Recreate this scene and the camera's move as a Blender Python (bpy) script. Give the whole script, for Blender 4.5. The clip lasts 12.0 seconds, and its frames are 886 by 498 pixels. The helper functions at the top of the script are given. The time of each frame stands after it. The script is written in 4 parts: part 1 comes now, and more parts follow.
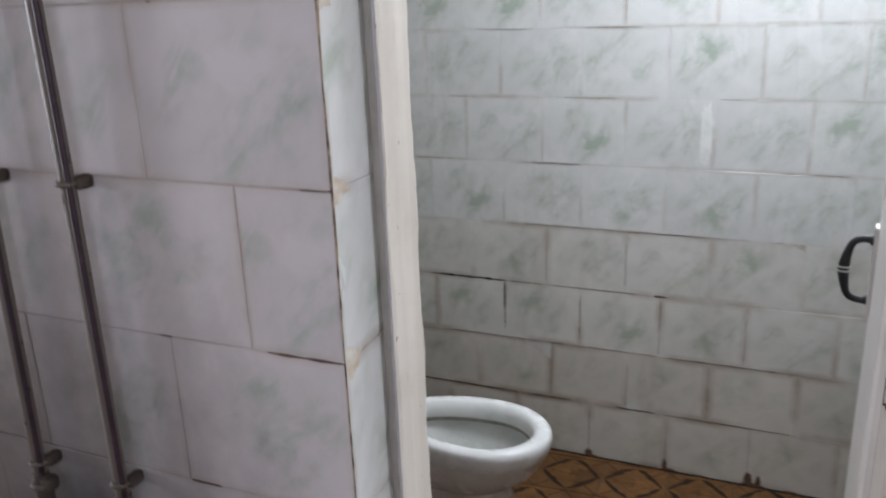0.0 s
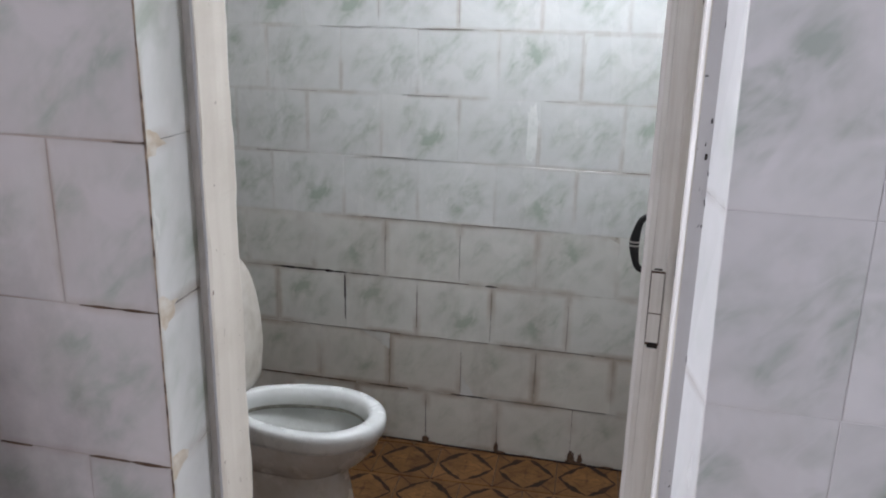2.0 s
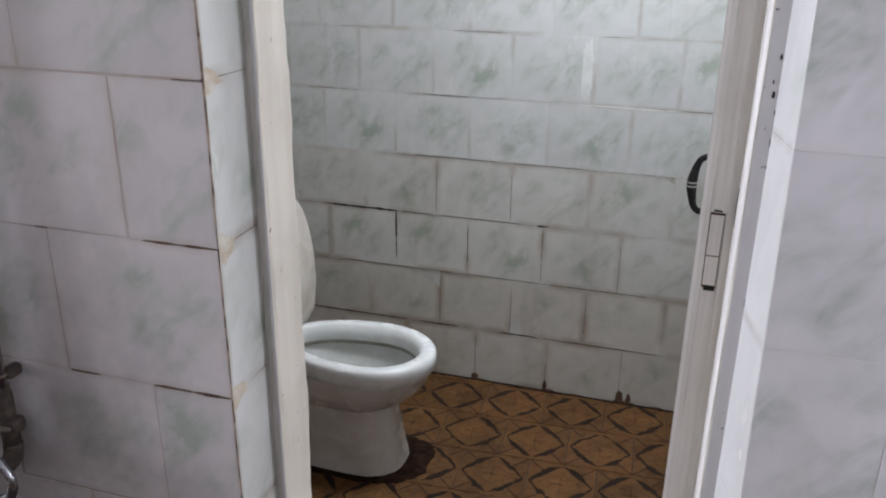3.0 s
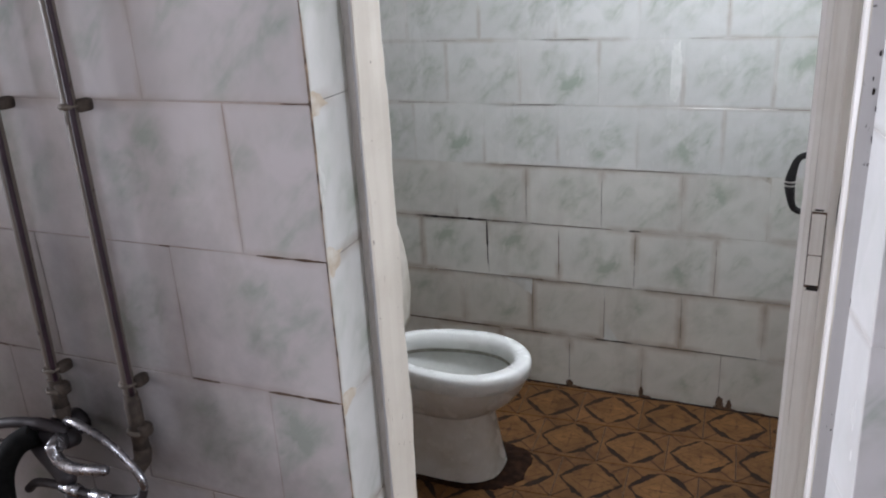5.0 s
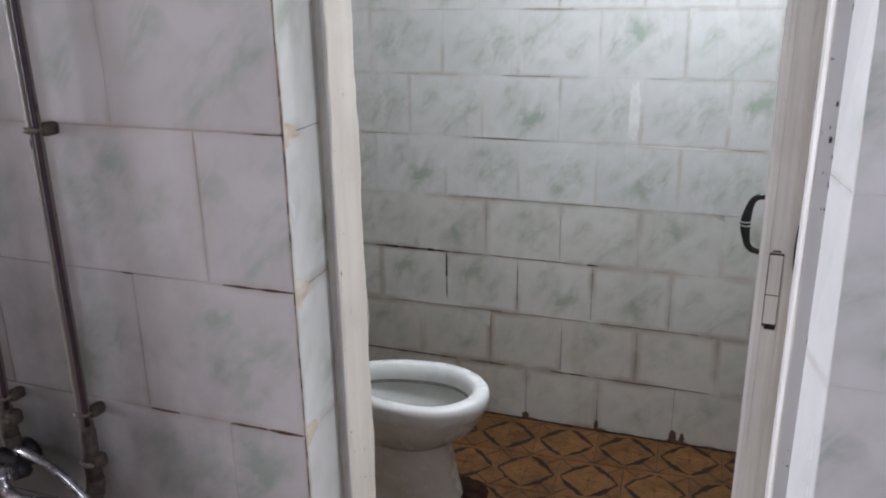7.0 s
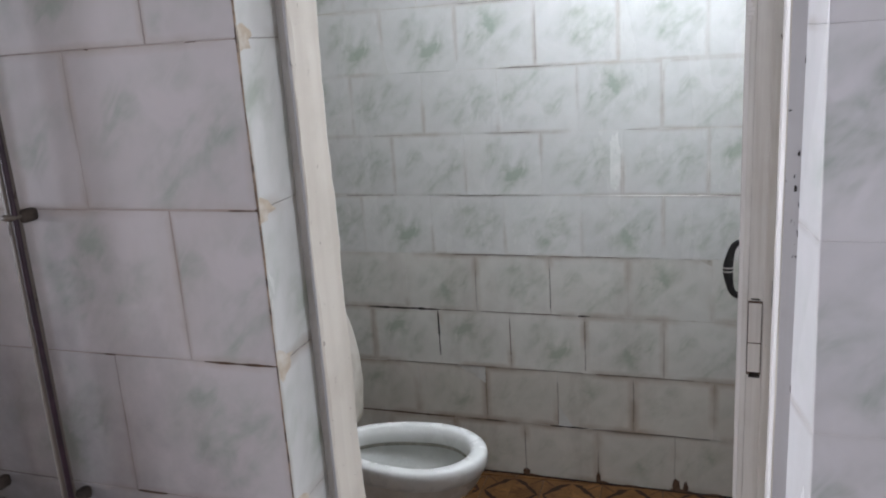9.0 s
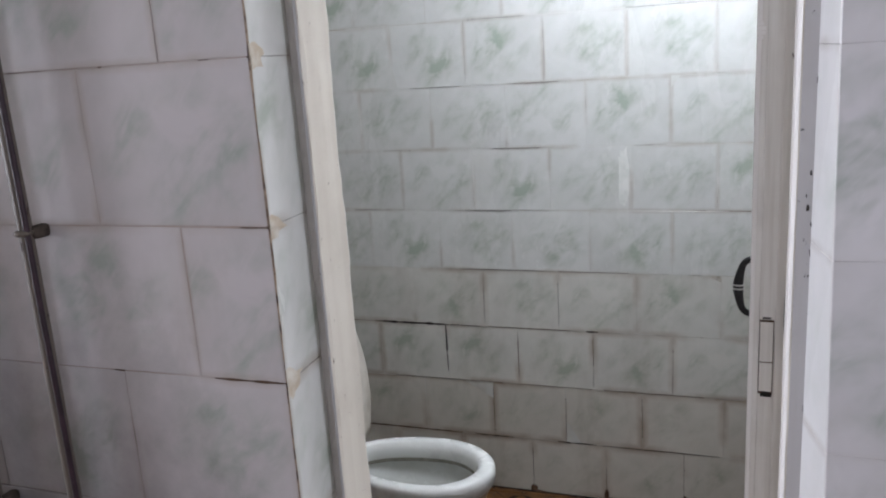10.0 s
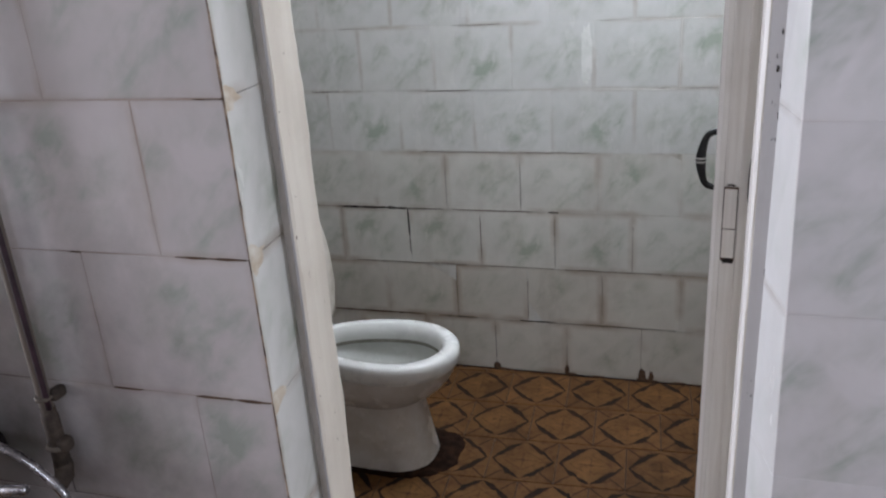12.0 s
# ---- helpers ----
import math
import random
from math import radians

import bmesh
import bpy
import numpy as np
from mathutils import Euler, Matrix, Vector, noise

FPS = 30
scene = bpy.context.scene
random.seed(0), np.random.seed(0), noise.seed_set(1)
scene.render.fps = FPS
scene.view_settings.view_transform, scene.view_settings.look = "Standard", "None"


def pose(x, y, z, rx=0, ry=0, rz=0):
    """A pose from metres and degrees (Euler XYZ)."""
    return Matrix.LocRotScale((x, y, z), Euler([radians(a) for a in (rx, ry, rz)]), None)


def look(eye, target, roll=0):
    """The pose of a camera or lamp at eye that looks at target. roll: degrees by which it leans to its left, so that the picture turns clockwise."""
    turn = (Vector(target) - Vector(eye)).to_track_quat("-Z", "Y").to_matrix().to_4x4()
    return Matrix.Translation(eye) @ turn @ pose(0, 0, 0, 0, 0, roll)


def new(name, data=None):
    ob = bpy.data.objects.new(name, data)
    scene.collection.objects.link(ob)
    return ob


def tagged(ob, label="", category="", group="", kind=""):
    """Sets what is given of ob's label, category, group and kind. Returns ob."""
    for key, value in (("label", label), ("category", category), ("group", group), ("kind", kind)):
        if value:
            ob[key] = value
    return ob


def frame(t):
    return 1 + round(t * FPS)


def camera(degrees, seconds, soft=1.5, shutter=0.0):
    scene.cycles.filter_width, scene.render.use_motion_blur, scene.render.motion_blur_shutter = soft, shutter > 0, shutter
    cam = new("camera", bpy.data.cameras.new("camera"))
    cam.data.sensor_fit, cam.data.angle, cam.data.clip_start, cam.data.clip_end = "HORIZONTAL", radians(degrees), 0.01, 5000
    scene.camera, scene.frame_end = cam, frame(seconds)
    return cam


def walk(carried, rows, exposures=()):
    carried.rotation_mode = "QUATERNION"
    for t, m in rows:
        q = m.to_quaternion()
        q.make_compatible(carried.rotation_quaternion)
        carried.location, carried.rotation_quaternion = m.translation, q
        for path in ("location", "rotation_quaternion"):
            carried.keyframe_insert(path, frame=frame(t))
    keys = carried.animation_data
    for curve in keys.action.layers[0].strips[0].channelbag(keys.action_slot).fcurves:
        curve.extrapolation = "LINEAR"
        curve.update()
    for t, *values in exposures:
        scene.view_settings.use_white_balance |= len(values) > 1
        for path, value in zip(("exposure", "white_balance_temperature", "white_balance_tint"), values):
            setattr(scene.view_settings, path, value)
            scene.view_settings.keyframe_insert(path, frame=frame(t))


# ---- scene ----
cam = camera(57.3, 12.0, soft=2.0, shutter=0.5)
PATH = [
    (0, (0.441, -0.712, 1.511), (-0.332, 1.031, 0.909), -2.2),
    (0.2, (0.398, -0.728, 1.499), (-0.258, 1.053, 0.87), -0.4),
    (0.5, (0.383, -0.753, 1.479), (-0.115, 1.072, 0.828), 0.0),
    (0.7, (0.39, -0.77, 1.466), (-0.154, 1.017, 0.752), 1.5),
    (1, (0.415, -0.771, 1.465), (-0.1, 1.019, 0.736), 2.3),
    (1.2, (0.448, -0.77, 1.455), (-0.071, 1.04, 0.783), 3.3),
    (1.5, (0.49, -0.766, 1.454), (0.011, 1.055, 0.778), 2.1),
    (2, (0.522, -0.779, 1.467), (0.08, 1.085, 0.893), 1.3),
    (2.5, (0.526, -0.782, 1.474), (-0.013, 1.023, 0.801), -0.9),
    (3, (0.515, -0.779, 1.467), (-0.028, 1.007, 0.748), 0.7),
    (3.2, (0.52, -0.783, 1.464), (-0.045, 1.002, 0.759), 0.5),
    (4.8, (0.515, -0.813, 1.477), (-0.229, 0.909, 0.782), -3.2),
    (5, (0.512, -0.813, 1.478), (-0.235, 0.908, 0.785), -3.2),
    (5.5, (0.513, -0.823, 1.486), (-0.308, 0.877, 0.824), -4.9),
    (6, (0.505, -0.825, 1.486), (-0.249, 0.919, 0.863), -2.3),
    (6.5, (0.499, -0.824, 1.487), (-0.178, 0.949, 0.856), -0.8),
    (7, (0.498, -0.824, 1.486), (-0.151, 0.96, 0.857), -0.9),
    (7.2, (0.493, -0.823, 1.485), (-0.147, 0.96, 0.842), -0.6),
    (8.8, (0.517, -0.82, 1.498), (-0.127, 1.007, 1.0), -3.6),
    (9, (0.519, -0.818, 1.499), (-0.128, 1.007, 0.998), -3.8),
    (9.5, (0.512, -0.812, 1.5), (-0.119, 1.022, 1.012), -3.4),
    (10, (0.515, -0.818, 1.504), (-0.149, 1.01, 1.036), -3.7),
    (10.5, (0.507, -0.818, 1.503), (-0.144, 1.01, 1.019), -2.7),
    (11, (0.505, -0.821, 1.502), (-0.109, 1.015, 1.002), -2.3),
    (11.5, (0.501, -0.813, 1.492), (-0.096, 0.986, 0.856), -2.9),
    (12, (0.505, -0.809, 1.479), (-0.057, 0.965, 0.746), -4.0),
]


walk(cam, [(t, look(eye, goal, roll)) for t, eye, goal, roll in PATH], exposures=[(0.0, 0.06), (1.4, -0.03), (3.0, 0.04), (5.0, 0.13), (5.6, 0.11), (7.0, 0.03), (9.0, -0.12), (11.0, -0.12), (12.0, -0.08)])


# ---- sky and added lamps ----
def area_lamp(name, place, goal, wide, high, power, colour):
    data = bpy.data.lights.new(name, "AREA")
    data.shape, data.size, data.size_y, data.energy, data.color = "RECTANGLE", wide, high, power, colour
    ob = new(name, data)
    ob.matrix_world = look(place, goal)
    return ob


OVERHEAD_POWER, REAR_POWER, LEFT_POWER, RIGHT_POWER = 36.0, 10.0, 250.0, 30.0
world = bpy.data.worlds.new("overcast_sky")
scene.world = world
world.use_nodes = True
sky = world.node_tree.nodes.new("ShaderNodeTexSky")
sky.sky_type, sky.sun_disc, sky.sun_elevation, sky.sun_rotation = "NISHITA", False, radians(40), radians(200)
world.node_tree.links.new(sky.outputs[0], world.node_tree.nodes["Background"].inputs[0])
world.node_tree.nodes["Background"].inputs[1].default_value = 0.1
# added unseen lamps: overhead and left follow the tones, rear and right are fill
area_lamp("overhead_lamp", (0.38, 1.31, 2.39), (0.38, 1.31, 0), 0.60, 0.44, OVERHEAD_POWER, (0.845, 0.895, 1.0))
area_lamp("rear_fill_lamp", (0.35, -2.09, 2.08), (0.55, 0, 1.2), 1.1, 0.46, REAR_POWER, (0.845, 0.875, 1.0))
area_lamp("left_side_lamp", (-5.48, -1.25, 1.60), (0.6, 0.0, 1.3), 0.8, 1.2, LEFT_POWER, (0.850, 0.882, 1.0))
area_lamp("right_fill_lamp", (2.98, -0.85, 1.75), (0.0, 0.1, 1.3), 0.7, 0.9, RIGHT_POWER, (0.86, 0.89, 1.0))


# ---- materials ----
class Nodes:
    """A short way to write node trees."""

    def __init__(self, name):
        self.mat = bpy.data.materials.new(name)
        self.mat.use_nodes = True
        self.tree = self.mat.node_tree
        self.bsdf = self.tree.nodes["Principled BSDF"]

    def add(self, kind, **settings):
        node = self.tree.nodes.new(kind)
        for key, value in settings.items():
            if key == "operation":
                node.operation = value
            elif key == "blend_type":
                node.blend_type = value
            elif key == "data_type":
                node.data_type = value
        return node

    def put(self, socket, value):
        if isinstance(value, bpy.types.NodeSocket):
            self.tree.links.new(value, socket)
        else:
            socket.default_value = value

    def math(self, operation, a, b=0.0, c=0.0):
        node = self.add("ShaderNodeMath", operation=operation)
        for socket, value in zip(node.inputs, (a, b, c)):
            self.put(socket, value)
        return node.outputs[0]

    def coords(self, scale=(1, 1, 1), turn=(0, 0, 0), shift=(0, 0, 0)):
        node = self.add("ShaderNodeMapping")
        self.put(node.inputs[0], self.add("ShaderNodeTexCoord").outputs["Object"])
        node.inputs[1].default_value, node.inputs[2].default_value, node.inputs[3].default_value = shift, turn, scale
        return node.outputs[0]

    def world_coords(self, scale=(1, 1, 1)):
        node = self.add("ShaderNodeMapping")
        self.put(node.inputs[0], self.add("ShaderNodeNewGeometry").outputs["Position"])
        node.inputs[3].default_value = scale
        return node.outputs[0]

    def noise(self, vector, scale, detail=3.0, rough=0.55, distortion=0.0):
        node = self.add("ShaderNodeTexNoise")
        self.put(node.inputs["Vector"], vector)
        node.inputs["Scale"].default_value, node.inputs["Detail"].default_value = scale, detail
        node.inputs["Roughness"].default_value, node.inputs["Distortion"].default_value = rough, distortion
        return node.outputs[0]

    def ramp(self, value, low, high, a=0.0, b=1.0):
        node = self.add("ShaderNodeMapRange")
        self.put(node.inputs[0], value)
        node.inputs[1].default_value, node.inputs[2].default_value = low, high
        node.inputs[3].default_value, node.inputs[4].default_value = a, b
        return node.outputs[0]

    def mix(self, factor, a, b, blend="MIX"):
        node = self.add("ShaderNodeMix", data_type="RGBA", blend_type=blend)
        for socket, value in ((node.inputs[0], factor), (node.inputs[6], a), (node.inputs[7], b)):
            self.put(socket, (*value, 1) if isinstance(value, tuple) else value)
        return node.outputs[2]

    def bump(self, height, distance, strength=1.0):
        node = self.add("ShaderNodeBump")
        self.put(node.inputs["Height"], height)
        node.inputs["Distance"].default_value, node.inputs["Strength"].default_value = distance, strength
        self.put(self.bsdf.inputs["Normal"], node.outputs[0])

    def done(self, colour, rough, metal=0.0, specular=0.5):
        self.put(self.bsdf.inputs["Base Color"], (*colour, 1) if isinstance(colour, tuple) else colour)
        self.put(self.bsdf.inputs["Roughness"], rough)
        self.bsdf.inputs["Metallic"].default_value = metal
        self.bsdf.inputs["Specular IOR Level"].default_value = specular
        return self.mat


def darken_by_tap(n, colour, tap_dark):
    """Darkens the colour round the tap and the pipe ends, with a ragged edge."""
    place = n.add("ShaderNodeVectorMath", operation="DISTANCE")
    n.put(place.inputs[0], n.world_coords((0.9, 1, 0.7)))
    place.inputs[1].default_value = (-0.44, 0.0, 0.51)
    reach = n.math("ADD", place.outputs["Value"], n.math("MULTIPLY", n.math("SUBTRACT", n.noise(n.world_coords(), 9.0, 5.0, 0.65), 0.5), 0.35))
    tap_near = n.ramp(reach, 0.04, 0.44, 1.0, 0.0)
    return n.mix(n.math("MULTIPLY", tap_near, tap_dark), colour, (0.075, 0.066, 0.066))


def marble_tile(name, base, cloud, green, amount, rough, halo_width=0.009, halo_depth=0.4, soil=0.22, tap_dark=0.0):
    """White glazed tile printed with soft grey clouds and slanting green brush marks; some lie upside down."""
    n = Nodes(name)
    info = n.add("ShaderNodeObjectInfo")
    chance = info.outputs["Random"]
    local = n.add("ShaderNodeSeparateXYZ")
    n.put(local.inputs[0], n.add("ShaderNodeTexCoord").outputs["Object"])
    flip = n.math("SUBTRACT", n.math("MULTIPLY", n.math("GREATER_THAN", n.math("FRACT", n.math("MULTIPLY", chance, 7.31)), 0.35), 2.0), 1.0)
    x, z = n.math("MULTIPLY", local.outputs[0], flip), n.math("MULTIPLY", local.outputs[2], flip)
    pick = n.math("FLOOR", n.math("MULTIPLY", chance, 6.0))
    print_place = n.add("ShaderNodeCombineXYZ")
    n.put(print_place.inputs[0], n.math("ADD", x, n.math("MULTIPLY", pick, 3.7)))
    n.put(print_place.inputs[2], n.math("ADD", z, n.math("MULTIPLY", pick, 1.9)))
    turned = n.add("ShaderNodeMapping")
    n.put(turned.inputs[0], print_place.outputs[0])
    turned.inputs[2].default_value = (0, radians(47), 0)
    wide, fine = n.add("ShaderNodeMapping"), n.add("ShaderNodeMapping")
    n.put(wide.inputs[0], turned.outputs[0])
    n.put(fine.inputs[0], turned.outputs[0])
    wide.inputs[3].default_value, fine.inputs[3].default_value = (10, 8, 15), (17, 20, 38)
    smudge = n.ramp(n.noise(wide.outputs[0], 1.0, 3.0, 0.55, 0.4), 0.36, 0.72)
    vein = n.ramp(n.noise(fine.outputs[0], 1.0, 3.0, 0.55, 0.7), 0.33, 0.70)
    # two slanting patches where the print gathers
    waver = n.math("MULTIPLY", n.math("SUBTRACT", n.noise(print_place.outputs[0], 14.0, 3.0, 0.6), 0.5), 0.09)
    along = n.math("MULTIPLY", n.math("ADD", x, z), 0.707)
    across = n.math("ADD", n.math("MULTIPLY", n.math("SUBTRACT", x, z), 0.707), waver)
    patches = 0.10
    for middle, side, long, broad, strength in ((0.016, 0.046, 0.098, 0.056, 1.0), (-0.012, -0.045, 0.080, 0.034, 0.5), (0.055, -0.012, 0.05, 0.03, 0.5)):
        du = n.math("DIVIDE", n.math("SUBTRACT", along, middle), long)
        dv = n.math("DIVIDE", n.math("SUBTRACT", across, side), broad)
        far = n.math("SQRT", n.math("ADD", n.math("MULTIPLY", du, du), n.math("MULTIPLY", dv, dv)))
        patches = n.math("ADD", patches, n.ramp(far, 0.15, 1.15, strength, 0.0))
    both = n.math("MULTIPLY", n.math("MULTIPLY", smudge, patches), n.math("ADD", 0.22, n.math("MULTIPLY", vein, 0.85)))
    grey = n.ramp(n.noise(print_place.outputs[0], 9.0, 4.0, 0.6, 0.6), 0.40, 0.72)
    colour = n.mix(n.math("MULTIPLY", grey, 0.55), base, cloud)
    colour = n.mix(n.math("MINIMUM", n.math("MULTIPLY", both, amount), 0.65), colour, green)
    dirt = n.ramp(n.noise(n.world_coords((1, 1, 0.35)), 5.0, 5.0, 0.65), 0.52, 0.8)
    colour = n.mix(n.math("MULTIPLY", dirt, soil), colour, (0.30, 0.265, 0.225))
    split = n.add("ShaderNodeSeparateXYZ")
    n.put(split.inputs[0], n.add("ShaderNodeTexCoord").outputs["Generated"])
    edge_x = n.math("MINIMUM", split.outputs[0], n.math("SUBTRACT", 1.0, split.outputs[0]))
    edge_z = n.math("MINIMUM", split.outputs[2], n.math("SUBTRACT", 1.0, split.outputs[2]))
    rim = n.math("MINIMUM", n.math("MULTIPLY", edge_x, 0.25), n.math("MULTIPLY", edge_z, 0.2))
    rim = n.math("ADD", rim, n.math("MULTIPLY", n.math("SUBTRACT", n.noise(n.world_coords(), 45.0, 3.0), 0.5), 0.008))
    halo = n.math("MULTIPLY", n.ramp(rim, 0.0, halo_width, 1.0, 0.0), n.ramp(n.noise(n.world_coords(), 5.0, 3.0), 0.42, 0.62))
    colour = n.mix(n.math("MULTIPLY", halo, halo_depth), colour, (0.30, 0.215, 0.145))
    if tap_dark:
        colour = darken_by_tap(n, colour, tap_dark)
    shade = n.ramp(chance, 0.0, 1.0, 0.94, 1.0)
    lighter = n.add("ShaderNodeHueSaturation")
    n.put(lighter.inputs["Value"], shade)
    n.put(lighter.inputs["Color"], colour)
    n.bump(n.noise(n.world_coords(), 14.0, 2.0), 0.0016, 0.35)
    return n.done(lighter.outputs[0], n.ramp(dirt, 0, 1, rough, rough + 0.16), specular=0.5)


def grout_material(name, clean, brown, black, low=0.51, tap_dark=0.0):
    n = Nodes(name)
    where = n.world_coords()
    colour = n.mix(n.ramp(n.noise(where, 6.0, 3.0), 0.47, 0.63), clean, brown)
    colour = n.mix(n.ramp(n.noise(where, 4.3, 4.0, 0.6, 0.4), low, low + 0.07), colour, black)
    colour = darken_by_tap(n, colour, tap_dark) if tap_dark else colour
    n.bump(n.noise(where, 220.0, 3.0), 0.0008, 0.6)
    return n.done(colour, 0.9, specular=0.2)


def floor_tile_material():
    """Ochre tile with a printed lozenge drawn in thick and thin dark strokes."""
    n = Nodes("ochre_printed_tile")
    info = n.add("ShaderNodeObjectInfo")
    split = n.add("ShaderNodeSeparateXYZ")
    n.put(split.inputs[0], n.add("ShaderNodeTexCoord").outputs["Object"])
    wob = n.noise(n.world_coords(), 60.0, 3.0)
    ax, ay = n.math("ABSOLUTE", split.outputs[0]), n.math("ABSOLUTE", split.outputs[1])
    wob2 = n.math("MULTIPLY", n.math("SUBTRACT", wob, 0.5), 0.013)
    along = n.math("MULTIPLY", ax, 10.0)
    bow = n.math("MULTIPLY", n.math("SINE", n.math("MULTIPLY", along, math.pi)), 0.011)
    total = n.math("ADD", n.math("SUBTRACT", n.math("ADD", ax, ay), bow), wob2)
    gap = n.math("ABSOLUTE", n.math("SUBTRACT", total, 0.087))
    swell = n.math("ADD", n.math("MULTIPLY", n.math("SINE", n.math("MULTIPLY", n.math("MINIMUM", along, 1.0), math.pi)), 0.0120), 0.0002)
    swell = n.math("MULTIPLY", swell, n.ramp(n.noise(n.world_coords(), 24.0, 2.0), 0.32, 0.62, 0.25, 1.45))
    stroke = n.ramp(n.math("SUBTRACT", gap, swell), -0.0012, 0.0018, 1.0, 0.0)
    # fainter rays outside the lozenge, to the corners
    ray = n.math("ABSOLUTE", n.math("SUBTRACT", n.math("SUBTRACT", ax, ay), wob2))
    ray = n.math("MULTIPLY", n.ramp(ray, 0.0022, 0.0056, 1.0, 0.0), n.ramp(total, 0.095, 0.105))
    radius = n.math("SQRT", n.math("ADD", n.math("MULTIPLY", ax, ax), n.math("MULTIPLY", ay, ay)))
    dot = n.ramp(n.math("ADD", radius, wob2), 0.004, 0.009, 1.0, 0.0)
    inner = n.math("ABSOLUTE", n.math("SUBTRACT", n.math("ADD", ax, n.math("MULTIPLY", ay, 1.3)), 0.062))
    inner = n.ramp(n.math("ADD", inner, wob2), 0.0005, 0.004, 1.0, 0.0)
    base = n.mix(n.ramp(n.noise(n.world_coords(), 13.0, 4.0, 0.6), 0.35, 0.68), (0.168, 0.083, 0.028), (0.098, 0.046, 0.0145))
    base = n.mix(n.math("MULTIPLY", n.ramp(total, 0.02, 0.11), 0.35), base, (0.085, 0.04, 0.017))
    cross = n.math("MULTIPLY", n.ramp(n.math("ADD", n.math("MINIMUM", ax, ay), wob2), 0.0004, 0.0032, 1.0, 0.0), n.ramp(n.math("MAXIMUM", ax, ay), 0.034, 0.046, 1.0, 0.0))
    base = n.mix(n.math("MULTIPLY", cross, 0.55), base, (0.05, 0.022, 0.010))
    base = n.mix(n.math("MULTIPLY", inner, 0.65), base, (0.06, 0.026, 0.012))
    base = n.mix(n.math("MULTIPLY", dot, 0.75), base, (0.05, 0.022, 0.012))
    base = n.mix(n.math("MULTIPLY", ray, 0.85), base, (0.034, 0.014, 0.007))
    base = n.mix(n.math("MULTIPLY", stroke, 1.0), base, (0.007, 0.0028, 0.0022))
    rust = n.ramp(n.noise(n.world_coords(), 34.0, 6.0, 0.75), 0.50, 0.66)
    base = n.mix(n.math("MULTIPLY", rust, 0.6), base, (0.040, 0.012, 0.006))
    grime = n.ramp(n.noise(n.world_coords(), 3.0, 5.0, 0.65), 0.5, 0.75)
    base = n.mix(n.math("MULTIPLY", grime, 0.65), base, (0.035, 0.02, 0.012))
    value = n.add("ShaderNodeHueSaturation")
    n.put(value.inputs["Value"], n.ramp(info.outputs["Random"], 0, 1, 0.88, 1.1))
    n.put(value.inputs["Color"], base)
    n.bump(n.noise(n.world_coords(), 90.0, 4.0), 0.0008, 0.4)
    return n.done(value.outputs[0], n.ramp(grime, 0, 1, 0.55, 0.75), specular=0.16)


def worn_paint(name, colour, dirt, wood, chips=0.70, rough=0.42, streak=0.4):
    """Thick oil paint, brushed along the grain, dirty and chipped in places."""
    n = Nodes(name)
    where = n.world_coords()
    long = n.world_coords((40, 40, 1.6))
    c = n.mix(n.ramp(n.noise(long, 1.0 if streak < 0.5 else 3.0, 4.0), 0.35, 0.72, 0.0, streak), colour, dirt)
    c = n.mix(n.math("MULTIPLY", n.ramp(n.noise(where, 9.0, 5.0, 0.65), 0.5, 0.8), 0.5), c, dirt)
    chip = n.ramp(n.noise(n.world_coords((1.5, 1.5, 0.7)), 70.0, 5.0, 0.65, 0.3), chips, chips + 0.02)
    c = n.mix(chip, c, wood)
    height = n.math("SUBTRACT", n.math("MULTIPLY", n.noise(long, 3.0, 3.0), 0.5), chip)
    n.bump(height, 0.0009, 0.5)
    return n.done(c, n.ramp(chip, 0, 1, rough, 0.85))


def plain(name, colour, other, rough, metal=0.0, scale=18.0, relief=0.0006, low=0.4, high=0.7):
    n = Nodes(name)
    where = n.world_coords()
    c = n.mix(n.ramp(n.noise(where, scale, 5.0, 0.62), low, high), colour, other)
    n.bump(n.noise(where, scale * 6, 3.0), relief, 0.5)
    return n.done(c, n.ramp(n.noise(where, scale * 1.7, 3.0), 0.3, 0.7, rough, min(1.0, rough + 0.14)), metal)


TILE_STALL = marble_tile("stall_marble_tile", (0.72, 0.728, 0.708), (0.62, 0.632, 0.608), (0.27, 0.355, 0.26), 1.4, 0.24, 0.010, 0.35, 0.18)
# lower rows: more dirt, plus floor bounce and dimness put into the base colour
TILE_SOILED_SHADED = marble_tile("soiled_shaded_marble_tile", (0.655, 0.635, 0.575), (0.555, 0.535, 0.485), (0.30, 0.34, 0.255), 0.9, 0.34, 0.022, 0.75, 0.6)
TILE_MID_SHADED = marble_tile("lightly_soiled_shaded_tile", (0.70, 0.695, 0.65), (0.60, 0.595, 0.555), (0.275, 0.345, 0.255), 1.3, 0.28, 0.018, 0.65, 0.38)
# copies of one tile: front and right darkened, reveals brightened, in place of light
TILE_FRONT_SHADED = marble_tile("front_shaded_marble_tile", (0.54, 0.506, 0.510), (0.45, 0.422, 0.424), (0.24, 0.30, 0.24), 1.7, 0.30, 0.010, 0.4, 0.45, 0.85)
TILE_RIGHT_SHADED = marble_tile("right_shaded_marble_tile", (0.63, 0.613, 0.63), (0.53, 0.515, 0.53), (0.24, 0.30, 0.245), 1.8, 0.30, 0.006, 0.15, 0.25)
